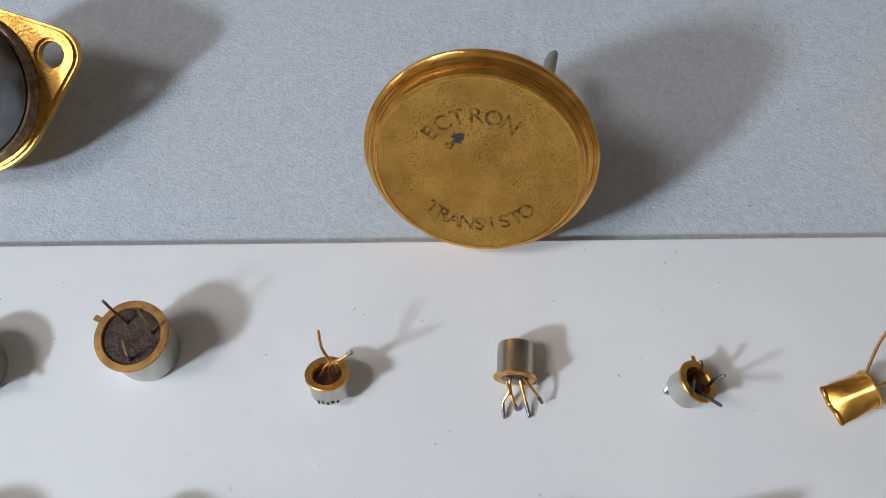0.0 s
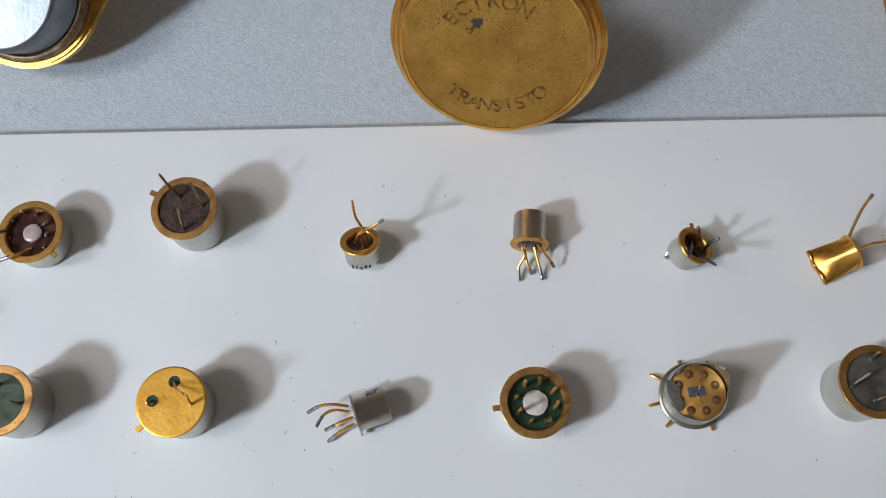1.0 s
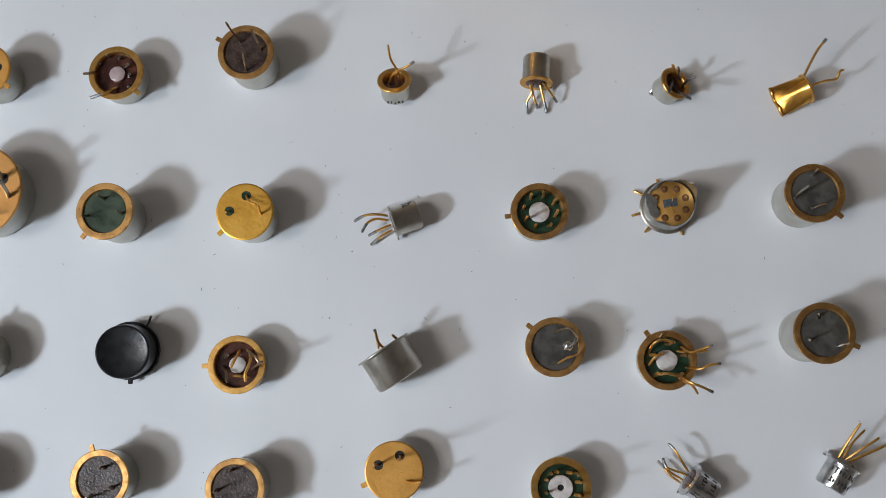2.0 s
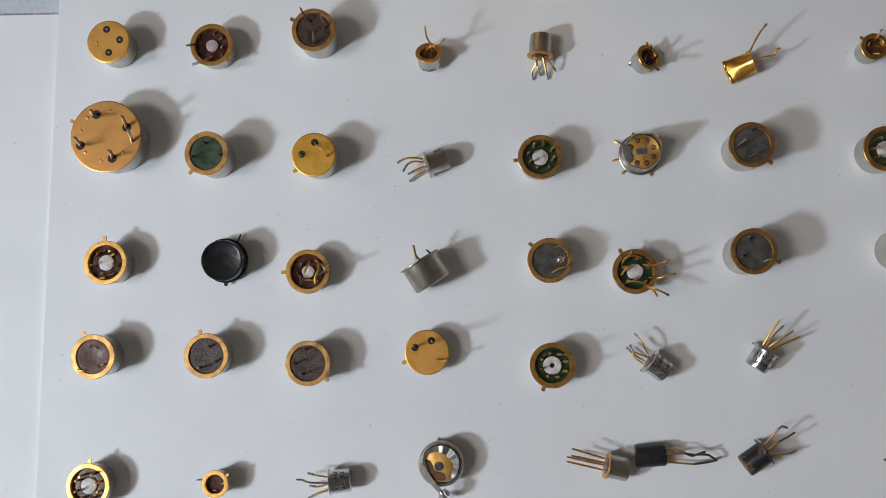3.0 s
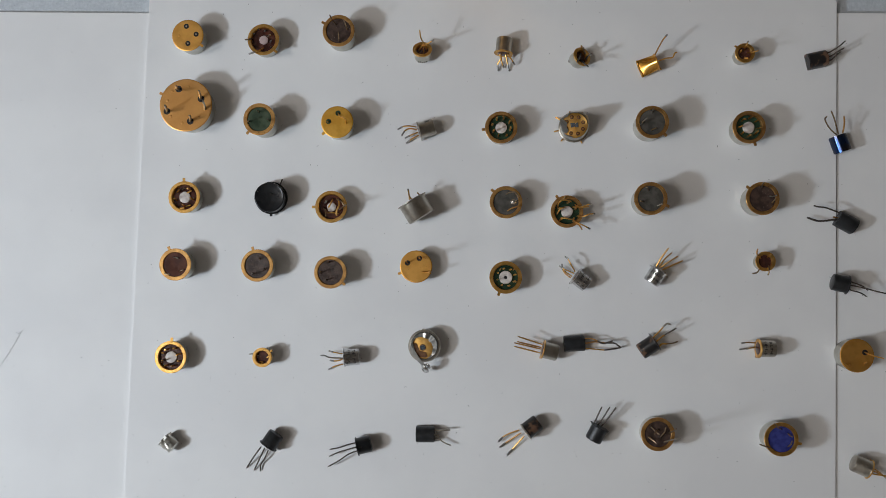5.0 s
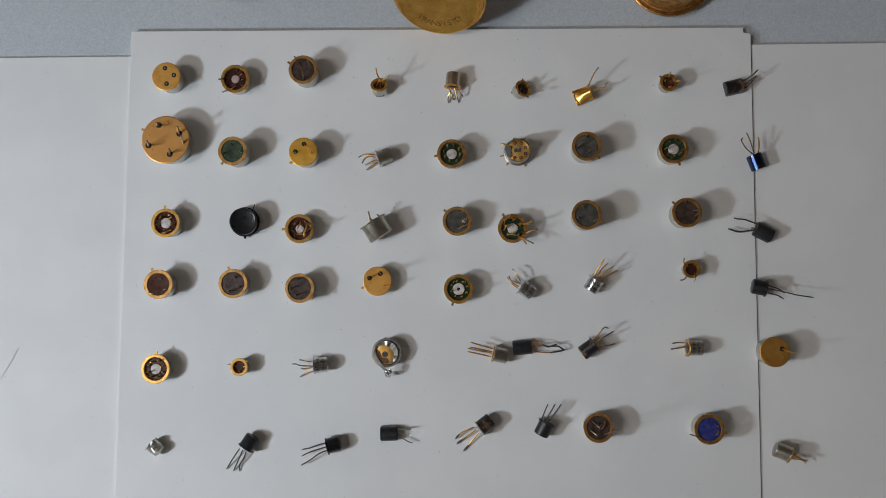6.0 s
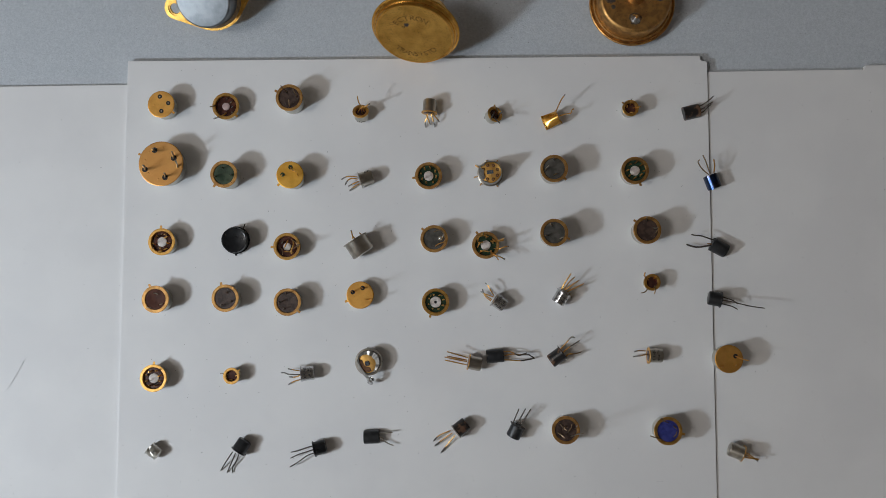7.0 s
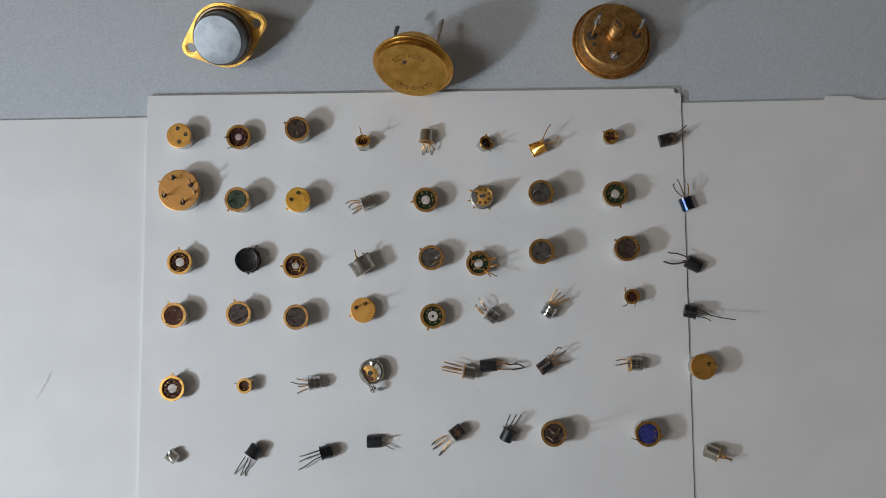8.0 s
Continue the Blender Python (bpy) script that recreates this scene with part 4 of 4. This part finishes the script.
# ---- opened cans, right way up, header and chip showing ----
def opened_can(x, y, h, torn, turn, label, flap=0.0, flap_at=0.0, opening=None):
    root = thing("transistor", pose(x * U, y * U, 0, 0, 0, turn), label, group=ROW)
    z = 1.4
    bm = bmesh.new()
    seg, rows = 56, []
    for k in range(6):
        row = []
        for i in range(seg):
            a = 2 * math.pi * i / seg
            top = h - 0.5 * (1 + noise.noise((3 * math.cos(a), 3 * math.sin(a), torn)))
            top += flap * max(0.0, 1 - abs(math.remainder(a - radians(flap_at), 2 * math.pi)) / 0.75)
            zz = z + (top - z) * k / 5
            r = 4.12 + (0.18 * noise.noise((2 * math.cos(a), 2 * math.sin(a), torn + 3)) - 0.25 if k == 5 else 0)
            row.append(bm.verts.new((r * math.cos(a), r * math.sin(a), zz)))
        rows.append(row)
    inner = []
    for i in range(seg):
        a = 2 * math.pi * i / seg
        jag = (3.7 if flap else 2.7) + (0.6 if flap else 1.9) * noise.noise((2.6 * math.cos(a) / (1 if flap else 2), 2.6 * math.sin(a) / (1 if flap else 2), torn + 9))
        jag = min(3.95, max(0.8, jag))
        if opening:
            d = math.degrees(a)
            p, q = next((p, q) for p, q in zip(opening, opening[1:]) if p[0] <= d <= q[0])
            jag = p[1] + (q[1] - p[1]) * (d - p[0]) / (q[0] - p[0]) + 0.22 * noise.noise((5 * math.cos(a), 5 * math.sin(a), torn))
        inner.append(bm.verts.new((jag * math.cos(a), jag * math.sin(a), rows[-1][i].co.z - 0.1)))
    rows.append(inner)
    for a, b in zip(rows, rows[1:]):
        for i in range(seg):
            bm.faces.new((a[i], a[(i + 1) % seg], b[(i + 1) % seg], b[i]))
    part("cut_cap", bm, TIN_DULL, root)
    part("flange", lathe([(0, z - 0.4), (4.5, z - 0.4), (4.62, z - 0.3), (4.62, z - 0.05), (4.5, z + 0.05), (4.1, z + 0.08)], 44), NICKEL, root)
    part("header", lathe([(0, h - 0.95), (3.7, h - 0.95), (3.85, h - 1.05), (4.0, z)], 40), GOLD_PALE, root)
    if opening:
        chip = part("chip", block((1.3, 1.3, 0.3), (-0.4, -0.5, h - 0.8), 0.04, 0.4), CHIP, root)
        part("solder_ring", lathe([(1.0, h - 0.96), (0.9, h - 0.86), (0.7, h - 0.9)], 20, 0.06, at=(-0.4, -0.5)), BURNT, chip)
        return root
    chip = part("chip", block((2.3, 1.3, 0.26), (-0.1, 0.1, h - 0.82), 0.03), CHIP, root)
    for k in range(5):
        part("trace", block((0.2, 0.22, 0.02), (-0.85 + 0.38 * k, 0.15 + 0.18 * (-1) ** k, h - 0.68), 0), GREY, chip)
    part("bond_wire", wire([(0.2, 0.3, h - 0.7), (0.5, 1.0, h - 0.4), (0.7, 1.7, h - 0.85)], 0.06), GOLD, chip)
    part("bond_wire", wire([(-0.3, -0.3, h - 0.7), (-0.1, -0.9, h - 0.4), (0.1, -1.6, h - 0.85)], 0.06), GOLD, chip)
    for k in range(8):
        a = 2 * math.pi * (k + 0.3) / 8
        px, py = 2.65 * math.cos(a), 2.65 * math.sin(a)
        part("glass_seal", lathe([(0.62, h - 0.97), (0.58, h - 0.86), (0.42, h - 0.8), (0.25, h - 0.82)], 16, at=(px, py)), BURNT, root)
        part("post", lathe([(0.27, h - 0.95), (0.25, h - 0.65), (0, h - 0.61)], 12, at=(px, py)), GOLD_DULL, root)
    return root


top = opened_can(28.2, -8.9, 5.2, 2.0, 8, "opened metal can showing gold header and chip", 4.2, 30)
for a, n in ((150, 6.3), (192, 6.0), (228, 5.6), (300, 5.4), (62, 5.6), (105, 5.2)):
    c, s = math.cos(radians(a - 8)), math.sin(radians(a - 8))
    part("lead", wire([(2.6 * c, 2.6 * s, 1.1), (3.4 * c, 3.4 * s, 0.75), (0.85 * n * c, 0.85 * n * s, 0.6), (n * c, n * s, 0.25)], 0.23), GOLD, top)

part("bent_lid_edge", outline_slab([(-3.95, 2.4), (-3.0, 1.9), (-2.2, 0.9), (-2.5, -0.3), (-2.1, -1.3), (-2.8, -2.3), (-3.8, -1.6), (-4.1, 0.4)], 4.55, 4.72, bevel=0.06), TIN_DULL, top)

torn_can = opened_can(-14.9, -76.0, 5.4, 7.0, 0, "torn-open metal can, peeled lid strip, gold header",
                      opening=[(0, 2.5), (47, 2.0), (80, 2.3), (113, 2.8), (150, 3.6), (193, 3.0), (225, 3.2), (258, 3.8), (279, 3.95), (304, 3.4), (340, 2.7), (360, 2.5)])
part("burnt_residue", outline_slab([(-3.3, 1.0), (-2.2, 0.6), (-1.3, -1.4), (0.6, -1.9), (1.1, -3.1), (0.3, -3.5), (-1.5, -3.3), (-3.2, -1.2)], 4.47, 4.56, bevel=0.03), BURNT, torn_can)
part("torn_lid", outline_slab([(-4.1, 0.4), (-3.5, -0.4), (-2.6, -1.6), (-1.2, -3.7), (0.1, -5.0), (0.3, -6.2), (-0.5, -5.8), (-1.9, -4.4), (-3.5, -2.5), (-4.3, -0.7)], 4.85, 5.02, bevel=0.06), TIN_DULL, torn_can)
part("lid_curl", wire([(-0.2, -5.4, 4.7), (0.2, -6.4, 4.9), (0.8, -7.2, 4.0), (0.5, -7.7, 2.6), (-0.3, -7.0, 2.2)], 0.8, 12, 0.5), CHROME, torn_can)
part("lid_curl", wire([(0.6, -5.4, 4.2), (1.4, -5.8, 4.4), (1.5, -6.6, 3.6)], 0.55, 10, 0.5), CHROME, torn_can)
part("outer_ring", lathe([(4.2, 3.6), (4.75, 3.7), (4.85, 4.0), (4.7, 4.3), (4.2, 4.35)], 44, 0.02), NICKEL, torn_can)
for a, n in ((100, 5.0), (200, 4.8)):
    c, s = math.cos(radians(a)), math.sin(radians(a))
    part("lead", wire([(2.6 * c, 2.6 * s, 1.1), (3.4 * c, 3.4 * s, 0.6), (n * c, n * s, 0.22)], 0.2), NICKEL, torn_can)


# ---- crimped gold can ----
def crimped_can():
    """A gold can whose open end is squeezed to a line."""
    bearing = math.degrees(math.atan2(9.1 - 11.0, 47.2 - 52.1))
    root = thing("transistor", frame_from(52.5, 11.2, 2.7, bearing, 6), "bright gold can crimped flat at its end, gold leads", group=ROW)
    bm = bmesh.new()
    seg, rows = 36, []
    for k in range(9):
        t = k / 8
        row = []
        for i in range(seg):
            a = 2 * math.pi * i / seg
            up_, side = 2.3 * (1 - t) + 0.35 * t, 2.35 * (1 - t) + 2.7 * t
            q = 0.25 * t
            fold = 1 - 0.75 * t * (1 - t) * 2.2 * abs(math.sin(a))
            row.append(bm.verts.new((up_ * math.cos(a) * fold * (1 - q * 0.3) - 0.9 * t, side * math.sin(a), 0.3 + 4.9 * t)))
        rows.append(row)
    for a, b in zip(rows, rows[1:]):
        for i in range(seg):
            bm.faces.new((a[i], a[(i + 1) % seg], b[(i + 1) % seg], b[i]))
    bm.faces.new(rows[-1])
    part("cap", bm, GOLD_BRIGHT, root)
    part("crimped_lip", wire([(-0.9, -2.7, 5.2), (-0.6, -1.2, 5.3), (-1.15, 0.3, 5.3), (-0.75, 1.6, 5.3), (-0.9, 2.7, 5.2)], 0.36, 10), GOLD_BRIGHT, root)
    part("flange", lathe([(0, -0.02), (2.1, -0.04), (2.62, 0), (2.7, 0.1), (2.68, 0.25), (2.4, 0.34)], 40), GOLD, root)
    bend(root, (52.5, 11.2), GOLD_DULL, 0.22, (-1.0, 1.5, 4), (0.1, 3.9, 5), (1.0, 5.7, 6), (2.1, 7.1, 7), tip=SOLDER, share=0.15)
    bend(root, (52.5, 11.2), GOLD, 0.22, (0.4, 0.3, 3), (2.5, 0.8, 4), (4.3, 1.0, 4.5), (4.8, 2.1, 5), (5.5, 2.4, 5))
    bend(root, (52.5, 11.2), GOLD_DULL, 0.2, (0.6, -0.9, 2), (1.7, -1.9, 1))


crimped_can()


# ---- crushed small can ----
def crushed_can():
    root = thing("transistor", frame_from(-92.6, -106.4, 2.3, -40, 0), "small crushed pale metal can without leads", group=ROW)
    bm = lathe([(2.5, 0), (2.55, 0.15), (2.3, 0.3), (2.2, 0.8), (2.2, 1.6), (2.2, 2.4), (2.2, 3.2), (2.1, 3.9), (1.6, 4.1), (0, 4.1)], 40, 0.16)
    for v in bm.verts:
        v.co.x = max(v.co.x, -2.25) + 0.25 * noise.noise(v.co * 0.8)
    part("cap", bm, CAN, root)
    part("torn_edge", block((0.16, 2.2, 0.8), (2.15, -0.6, 0.3), 0.05, 0.3), CAN, root)
    for i in range(3):
        part("marking", block((0.04, 0.3, 0.9), (2.28 - 0.1 * i, -0.7 + 0.7 * i, 2.3), 0), INK, root)


crushed_can()


# ---- three power transistors on the foam ----
POWER = "power transistors behind the cards"


def solder_lug(root, x, y, z, tall, dx=0.0, dy=0.0, mat=NICKEL):
    part("terminal", wire([(x, y, z - 1), (x, y, z + tall * 0.45), (x + dx * 0.6, y + dy * 0.6, z + tall * 0.6)], 0.55, 10), GOLD_DULL, root)
    part("solder_lug", wire([(x + dx * 0.5, y + dy * 0.5, z + tall * 0.5), (x + dx * 0.75, y + dy * 0.75, z + tall * 0.72), (x + dx, y + dy, z + tall)], 1.25, 10, 0.55), mat, root)


def knob_body(root, metal):
    """The round case: local z out of the marked face, the brim at z = 0."""
    part("case", lathe([(0, -7.6), (10.4, -7.6), (11.1, -7.3), (11.4, -6.6), (11.9, -2.4), (12.6, -1.3), (14.4, -0.9), (14.4, -0.6)], 72, 0.002), metal, root)
    part("rim", lathe([(13.2, -0.9), (15.15, -0.8), (15.55, -0.5), (15.55, -0.05), (15.35, 0.15), (14.9, 0.2), (14.75, 0.45), (14.65, 1.0), (14.4, 1.3), (14.1, 1.25), (13.95, 1.4), (13.85, 2.0), (13.7, 2.3), (13.4, 2.4), (13.1, 2.34)], 96, 0.002), metal, root)
    part("face", lathe([(13.15, 2.34), (12.9, 2.3), (8, 2.32), (0, 2.34)], 64), GOLD_AGED, root)


def arc_letters(root, text, radius, start, step, size, flip, z):
    for k, ch in enumerate(text):
        if ch == " ":
            continue
        cu = bpy.data.curves.new("letter", "FONT")
        cu.body, cu.size, cu.extrude, cu.offset, cu.align_x, cu.align_y = ch, size * U, 0.00002, 0.00004, "CENTER", "CENTER"
        tmp = bpy.data.objects.new("letter", cu)
        me = bpy.data.meshes.new_from_object(tmp)
        bpy.data.objects.remove(tmp)
        a = radians(start + step * k)
        me.materials.append(ENGRAVED)
        ob = new("letter", me)
        ob.parent = root
        turn = a + math.pi / 2 if flip else a - math.pi / 2
        ob.matrix_local = Matrix.Translation(Vector((radius * math.cos(a), radius * math.sin(a), z)) * U) @ Matrix.Rotation(turn, 4, "Z")


def leaning_knob():
    lean, heading = 63, 261
    c, s = math.cos(radians(heading)), math.sin(radians(heading))
    nrm = Vector((c * math.sin(radians(lean)), s * math.sin(radians(lean)), math.cos(radians(lean))))
    ax = Vector((-s, c, 0))
    ay = nrm.cross(ax)
    m = Matrix((ax, ay, nrm)).transposed().to_4x4()
    root = thing("power_transistor", Matrix.Translation(Vector((1.95, 39.75, 14.0)) * U) @ m, "round gold power transistor leaning, worn engraved lettering", group=POWER)
    knob_body(root, GOLD_BRIGHT)
    arc_letters(root, "ECTRON", 7.8, 146, -16.5, 3.1, False, 2.34)
    arc_letters(root, "TRANSISTO", 9.3, 233, 10.8, 3.0, True, 2.34)
    part("stain", lathe([(0.8, 2.34), (0.5, 2.352), (0, 2.354)], 20, 0.9, at=(-2.9, 4.2)), OXIDE_SLOT_SHADE, root)
    part("stain", lathe([(0.55, 2.34), (0.3, 2.35), (0, 2.352)], 18, 0.9, at=(-3.9, 2.9)), ENGRAVED, root)
    part("stud", lathe([(2.4, -7.0), (2.4, -10.5), (2.1, -11), (0, -11)], 24), GOLD_DULL, root)
    for px, py, mat in ((7.6, 3.0, NICKEL), (-9.2, 0.6, OXIDE_SLOT_SHADE)):
        part("terminal", wire([(px, py, -8), (px, py + 0.4, -13), (px, py + 0.8, -16.5)], 0.6, 10), mat, root)
        part("solder_lug", wire([(px, py + 0.7, -15.2), (px, py + 1.0, -17), (px + 0.2, py + 1.4, -22.5 if px > 0 else -18.2)], 1.25, 10, 0.45), mat, root)


def inverted_knob():
    root = thing("power_transistor", pose(79.8 * U, 53.0 * U, TABLE_Z * U, 0, 0, 0), "round gold power transistor base up, threaded stud, soldered terminals", group=POWER)
    top = 10.8
    part("rim", lathe([(0, 0), (12.4, 0), (13.0, 0.2), (13.3, 1.0), (13.9, 1.4), (14.3, 2.2), (15.1, 2.6), (15.4, 3.0), (15.4, 3.5), (15.05, 3.7), (14.8, 3.55), (14.6, 3.1), (14.25, 3.1), (14.1, 4.2), (13.8, 4.5), (13.4, 4.5)], 96, 0.002), GOLD_DULL, root)
    part("case", lathe([(13.4, 4.4), (13.0, 5.2), (12.9, top - 1.4), (12.6, top - 0.5), (11.9, top), (11.6, top + 0.01), (0, top + 0.01)], 72, 0.002), GOLD_DULL, root)
    turns = [(r, top + 3.2 + 0.9 * k + d) for k in range(6) for r, d in ((1.95, 0.0), (2.4, 0.45))]
    bm = lathe([(3.1, top - 0.05), (2.9, top + 0.6), (2.6, top + 1.0), (2.6, top + 2.8)] + turns + [(2.3, top + 9.0), (1.9, top + 9.5), (0, top + 9.5)], 28, 0.02)
    for v in bm.verts:
        v.co.y += 0.11 * (v.co.z - top)
    # Nothing is cut here: a raised dark bar paints the slot's shade.
    part("slot", block((0.6, 3.6, 0.25), (0, 1.05, top + 9.45), 0.05, 0.6), OXIDE_SLOT_SHADE, root)
    part("stud", bm, GOLD_DULL, root)
    for px, py, tall, dx, dy in ((-8.7, -0.2, 12.5, 1.4, 4.0), (8.6, 0.1, 11.5, 0.7, 2.4)):
        part("glass_seal", lathe([(1.9, top - 0.02), (1.6, top + 0.08), (0.9, top + 0.05), (0, top + 0.05)], 28, 0.3, at=(px, py)), OXIDE_SLOT_SHADE, root)
        solder_lug(root, px, py, top, tall, dx, dy, CHROME)
    for px, py, r in ((-8.7, -0.2, 2.7), (8.6, 0.1, 2.3), (-0.2, -8.0, 2.8), (-7.9, -3.6, 1.0)):
        part("stain", lathe([(r, top - 0.02), (r * 0.7, top + 0.03), (0, top + 0.032)], 30, 0.45, at=(px, py)), STAIN, root)
    for px, py, pz, r in ((-7.6, 2.6, 7.6, 1.3), (-7.9, 2.0, 6.0, 1.0), (8.9, 1.2, 6.6, 0.9)):
        part("solder_lump", lathe([(0, top + pz - r), (r * 0.8, top + pz - r * 0.5), (r, top + pz), (r * 0.7, top + pz + r * 0.6), (0, top + pz + r)], 18, 0.35, at=(px, py)), CHROME, root)
    part("solder_blob", lathe([(1.9, top - 0.05), (1.6, top + 0.3), (1.1, top + 0.7), (0.7, top + 1.4), (0, top + 1.8)], 24, 0.12, at=(-0.2, -8.0)), CHROME, root)
    part("terminal", wire([(-0.2, -8.0, top + 0.5), (0, -7.8, top + 2), (0.1, -7.6, top + 3)], 0.6, 10), GOLD_DULL, root)


def diamond_power():
    lean, heading = 32, 264
    c, s = math.cos(radians(heading)), math.sin(radians(heading))
    nrm = Vector((c * math.sin(radians(lean)), s * math.sin(radians(lean)), math.cos(radians(lean))))
    ax = Vector((math.cos(radians(22)), math.sin(radians(22)), 0))
    ax = (ax - nrm * ax.dot(nrm)).normalized()
    ay = nrm.cross(ax)
    m = Matrix((ax, ay, nrm)).transposed().to_4x4()
    root = thing("power_transistor", Matrix.Translation(Vector((-72.4, 55.2, 8.2)) * U) @ m, "diamond-flanged gold power transistor with grey metal cap", group=POWER)

    def circle(cx, r, n=28):
        return [(cx + r * math.cos(2 * math.pi * i / n), r * math.sin(2 * math.pi * i / n)) for i in range(n)]

    big, ends, off = 12.6, 3.9, 14.3
    tip = math.acos((big - ends) / off)
    hull = []
    for i in range(17):
        a = tip + (math.pi - 2 * tip) * i / 16
        hull.append((big * math.cos(a), big * math.sin(a)))
    for i in range(13):
        a = math.pi - tip + 2 * tip * i / 12
        hull.append((-off + ends * math.cos(a), ends * math.sin(a)))
    for i in range(17):
        a = math.pi + tip + (math.pi - 2 * tip) * i / 16
        hull.append((big * math.cos(a), big * math.sin(a)))
    for i in range(13):
        a = -tip + 2 * tip * i / 12
        hull.append((off + ends * math.cos(a), ends * math.sin(a)))
    part("flange", outline_slab(hull, -1.2, 1.0, [circle(-off, 1.9), circle(off, 1.9)], bevel=0.45), GOLD_AGED, root)
    part("weld_ring", lathe([(11.6, 0.9), (11.6, 1.4), (11.2, 1.8), (10.7, 1.9), (10.5, 2.3)], 64), LEAD, root)
    part("cap", lathe([(10.6, 1.5), (10.3, 2.2), (10.1, 3.2), (10.0, 7.3), (9.85, 7.9), (9.55, 8.3), (9.3, 8.45), (9.1, 8.46), (0, 8.5)], 64, 0.002), SATIN, root)
    for px in (-5.4, 5.4):
        part("terminal", wire([(px, 1.5, -1), (px, 1.5, -6), (px + 0.2, 2, -11)], 0.5, 10), GOLD_DULL, root)


leaning_knob()
inverted_knob()
diamond_power()


# ---- lint and dust on the cards and the foam ----
def lint():
    verts, faces = [], []
    r = random.Random(3)
    for i in range(640):
        x, y = r.uniform(-160, 190), r.uniform(-128, 75)
        z = 0.03
        if y > 34 or x > 107 or x < -105:
            z = TABLE_Z + 0.05 if y > 29 else (-0.57 if x > 107 else -1.07)
            if 23 < y <= 34:
                continue
        a, n, w = r.uniform(0, 6.3), r.choice((0.13, 0.16, 0.22, 0.3, 0.6)), r.uniform(0.015, 0.035)
        if n < 0.4:
            w *= 1.8
        bend = r.uniform(-0.5, 0.5)
        prev = None
        for k in range(4):
            t = k / 3 - 0.5
            px, py = x + n * t * math.cos(a + bend * t), y + n * t * math.sin(a + bend * t)
            nx, ny = -math.sin(a) * w, math.cos(a) * w
            pair = (len(verts), len(verts) + 1)
            verts += [((px + nx) * U, (py + ny) * U, z * U), ((px - nx) * U, (py - ny) * U, (z + 0.02) * U)]
            if prev:
                faces.append((prev[0], prev[1], pair[1], pair[0]))
            prev = pair
    for line in (((-140.7, -76.3), (-142.0, -79.0), (-143.9, -82.4), (-146.6, -86.7)), ((-140.2, -75.6), (-141.4, -76.6), (-142.0, -76.2)), ((-152.2, -68.8), (-150.0, -69.4), (-148.1, -69.2))):
        for (ax, ay), (bx, by) in zip(line, line[1:]):
            n = len(verts)
            verts += [(ax * U, ay * U, -1.05 * U), (bx * U, by * U, -1.05 * U), (bx * U, by * U, -0.93 * U), ((ax + 0.12) * U, ay * U, -0.93 * U)]
            faces.append((n, n + 1, n + 2, n + 3))
    me = bpy.data.meshes.new("lint")
    me.from_pydata(verts, [], faces)
    me.materials.append(INK)
    tagged(new("lint", me), "tiny dark fibres and dust specks strewn about", "dust", kind="stuff")


lint()
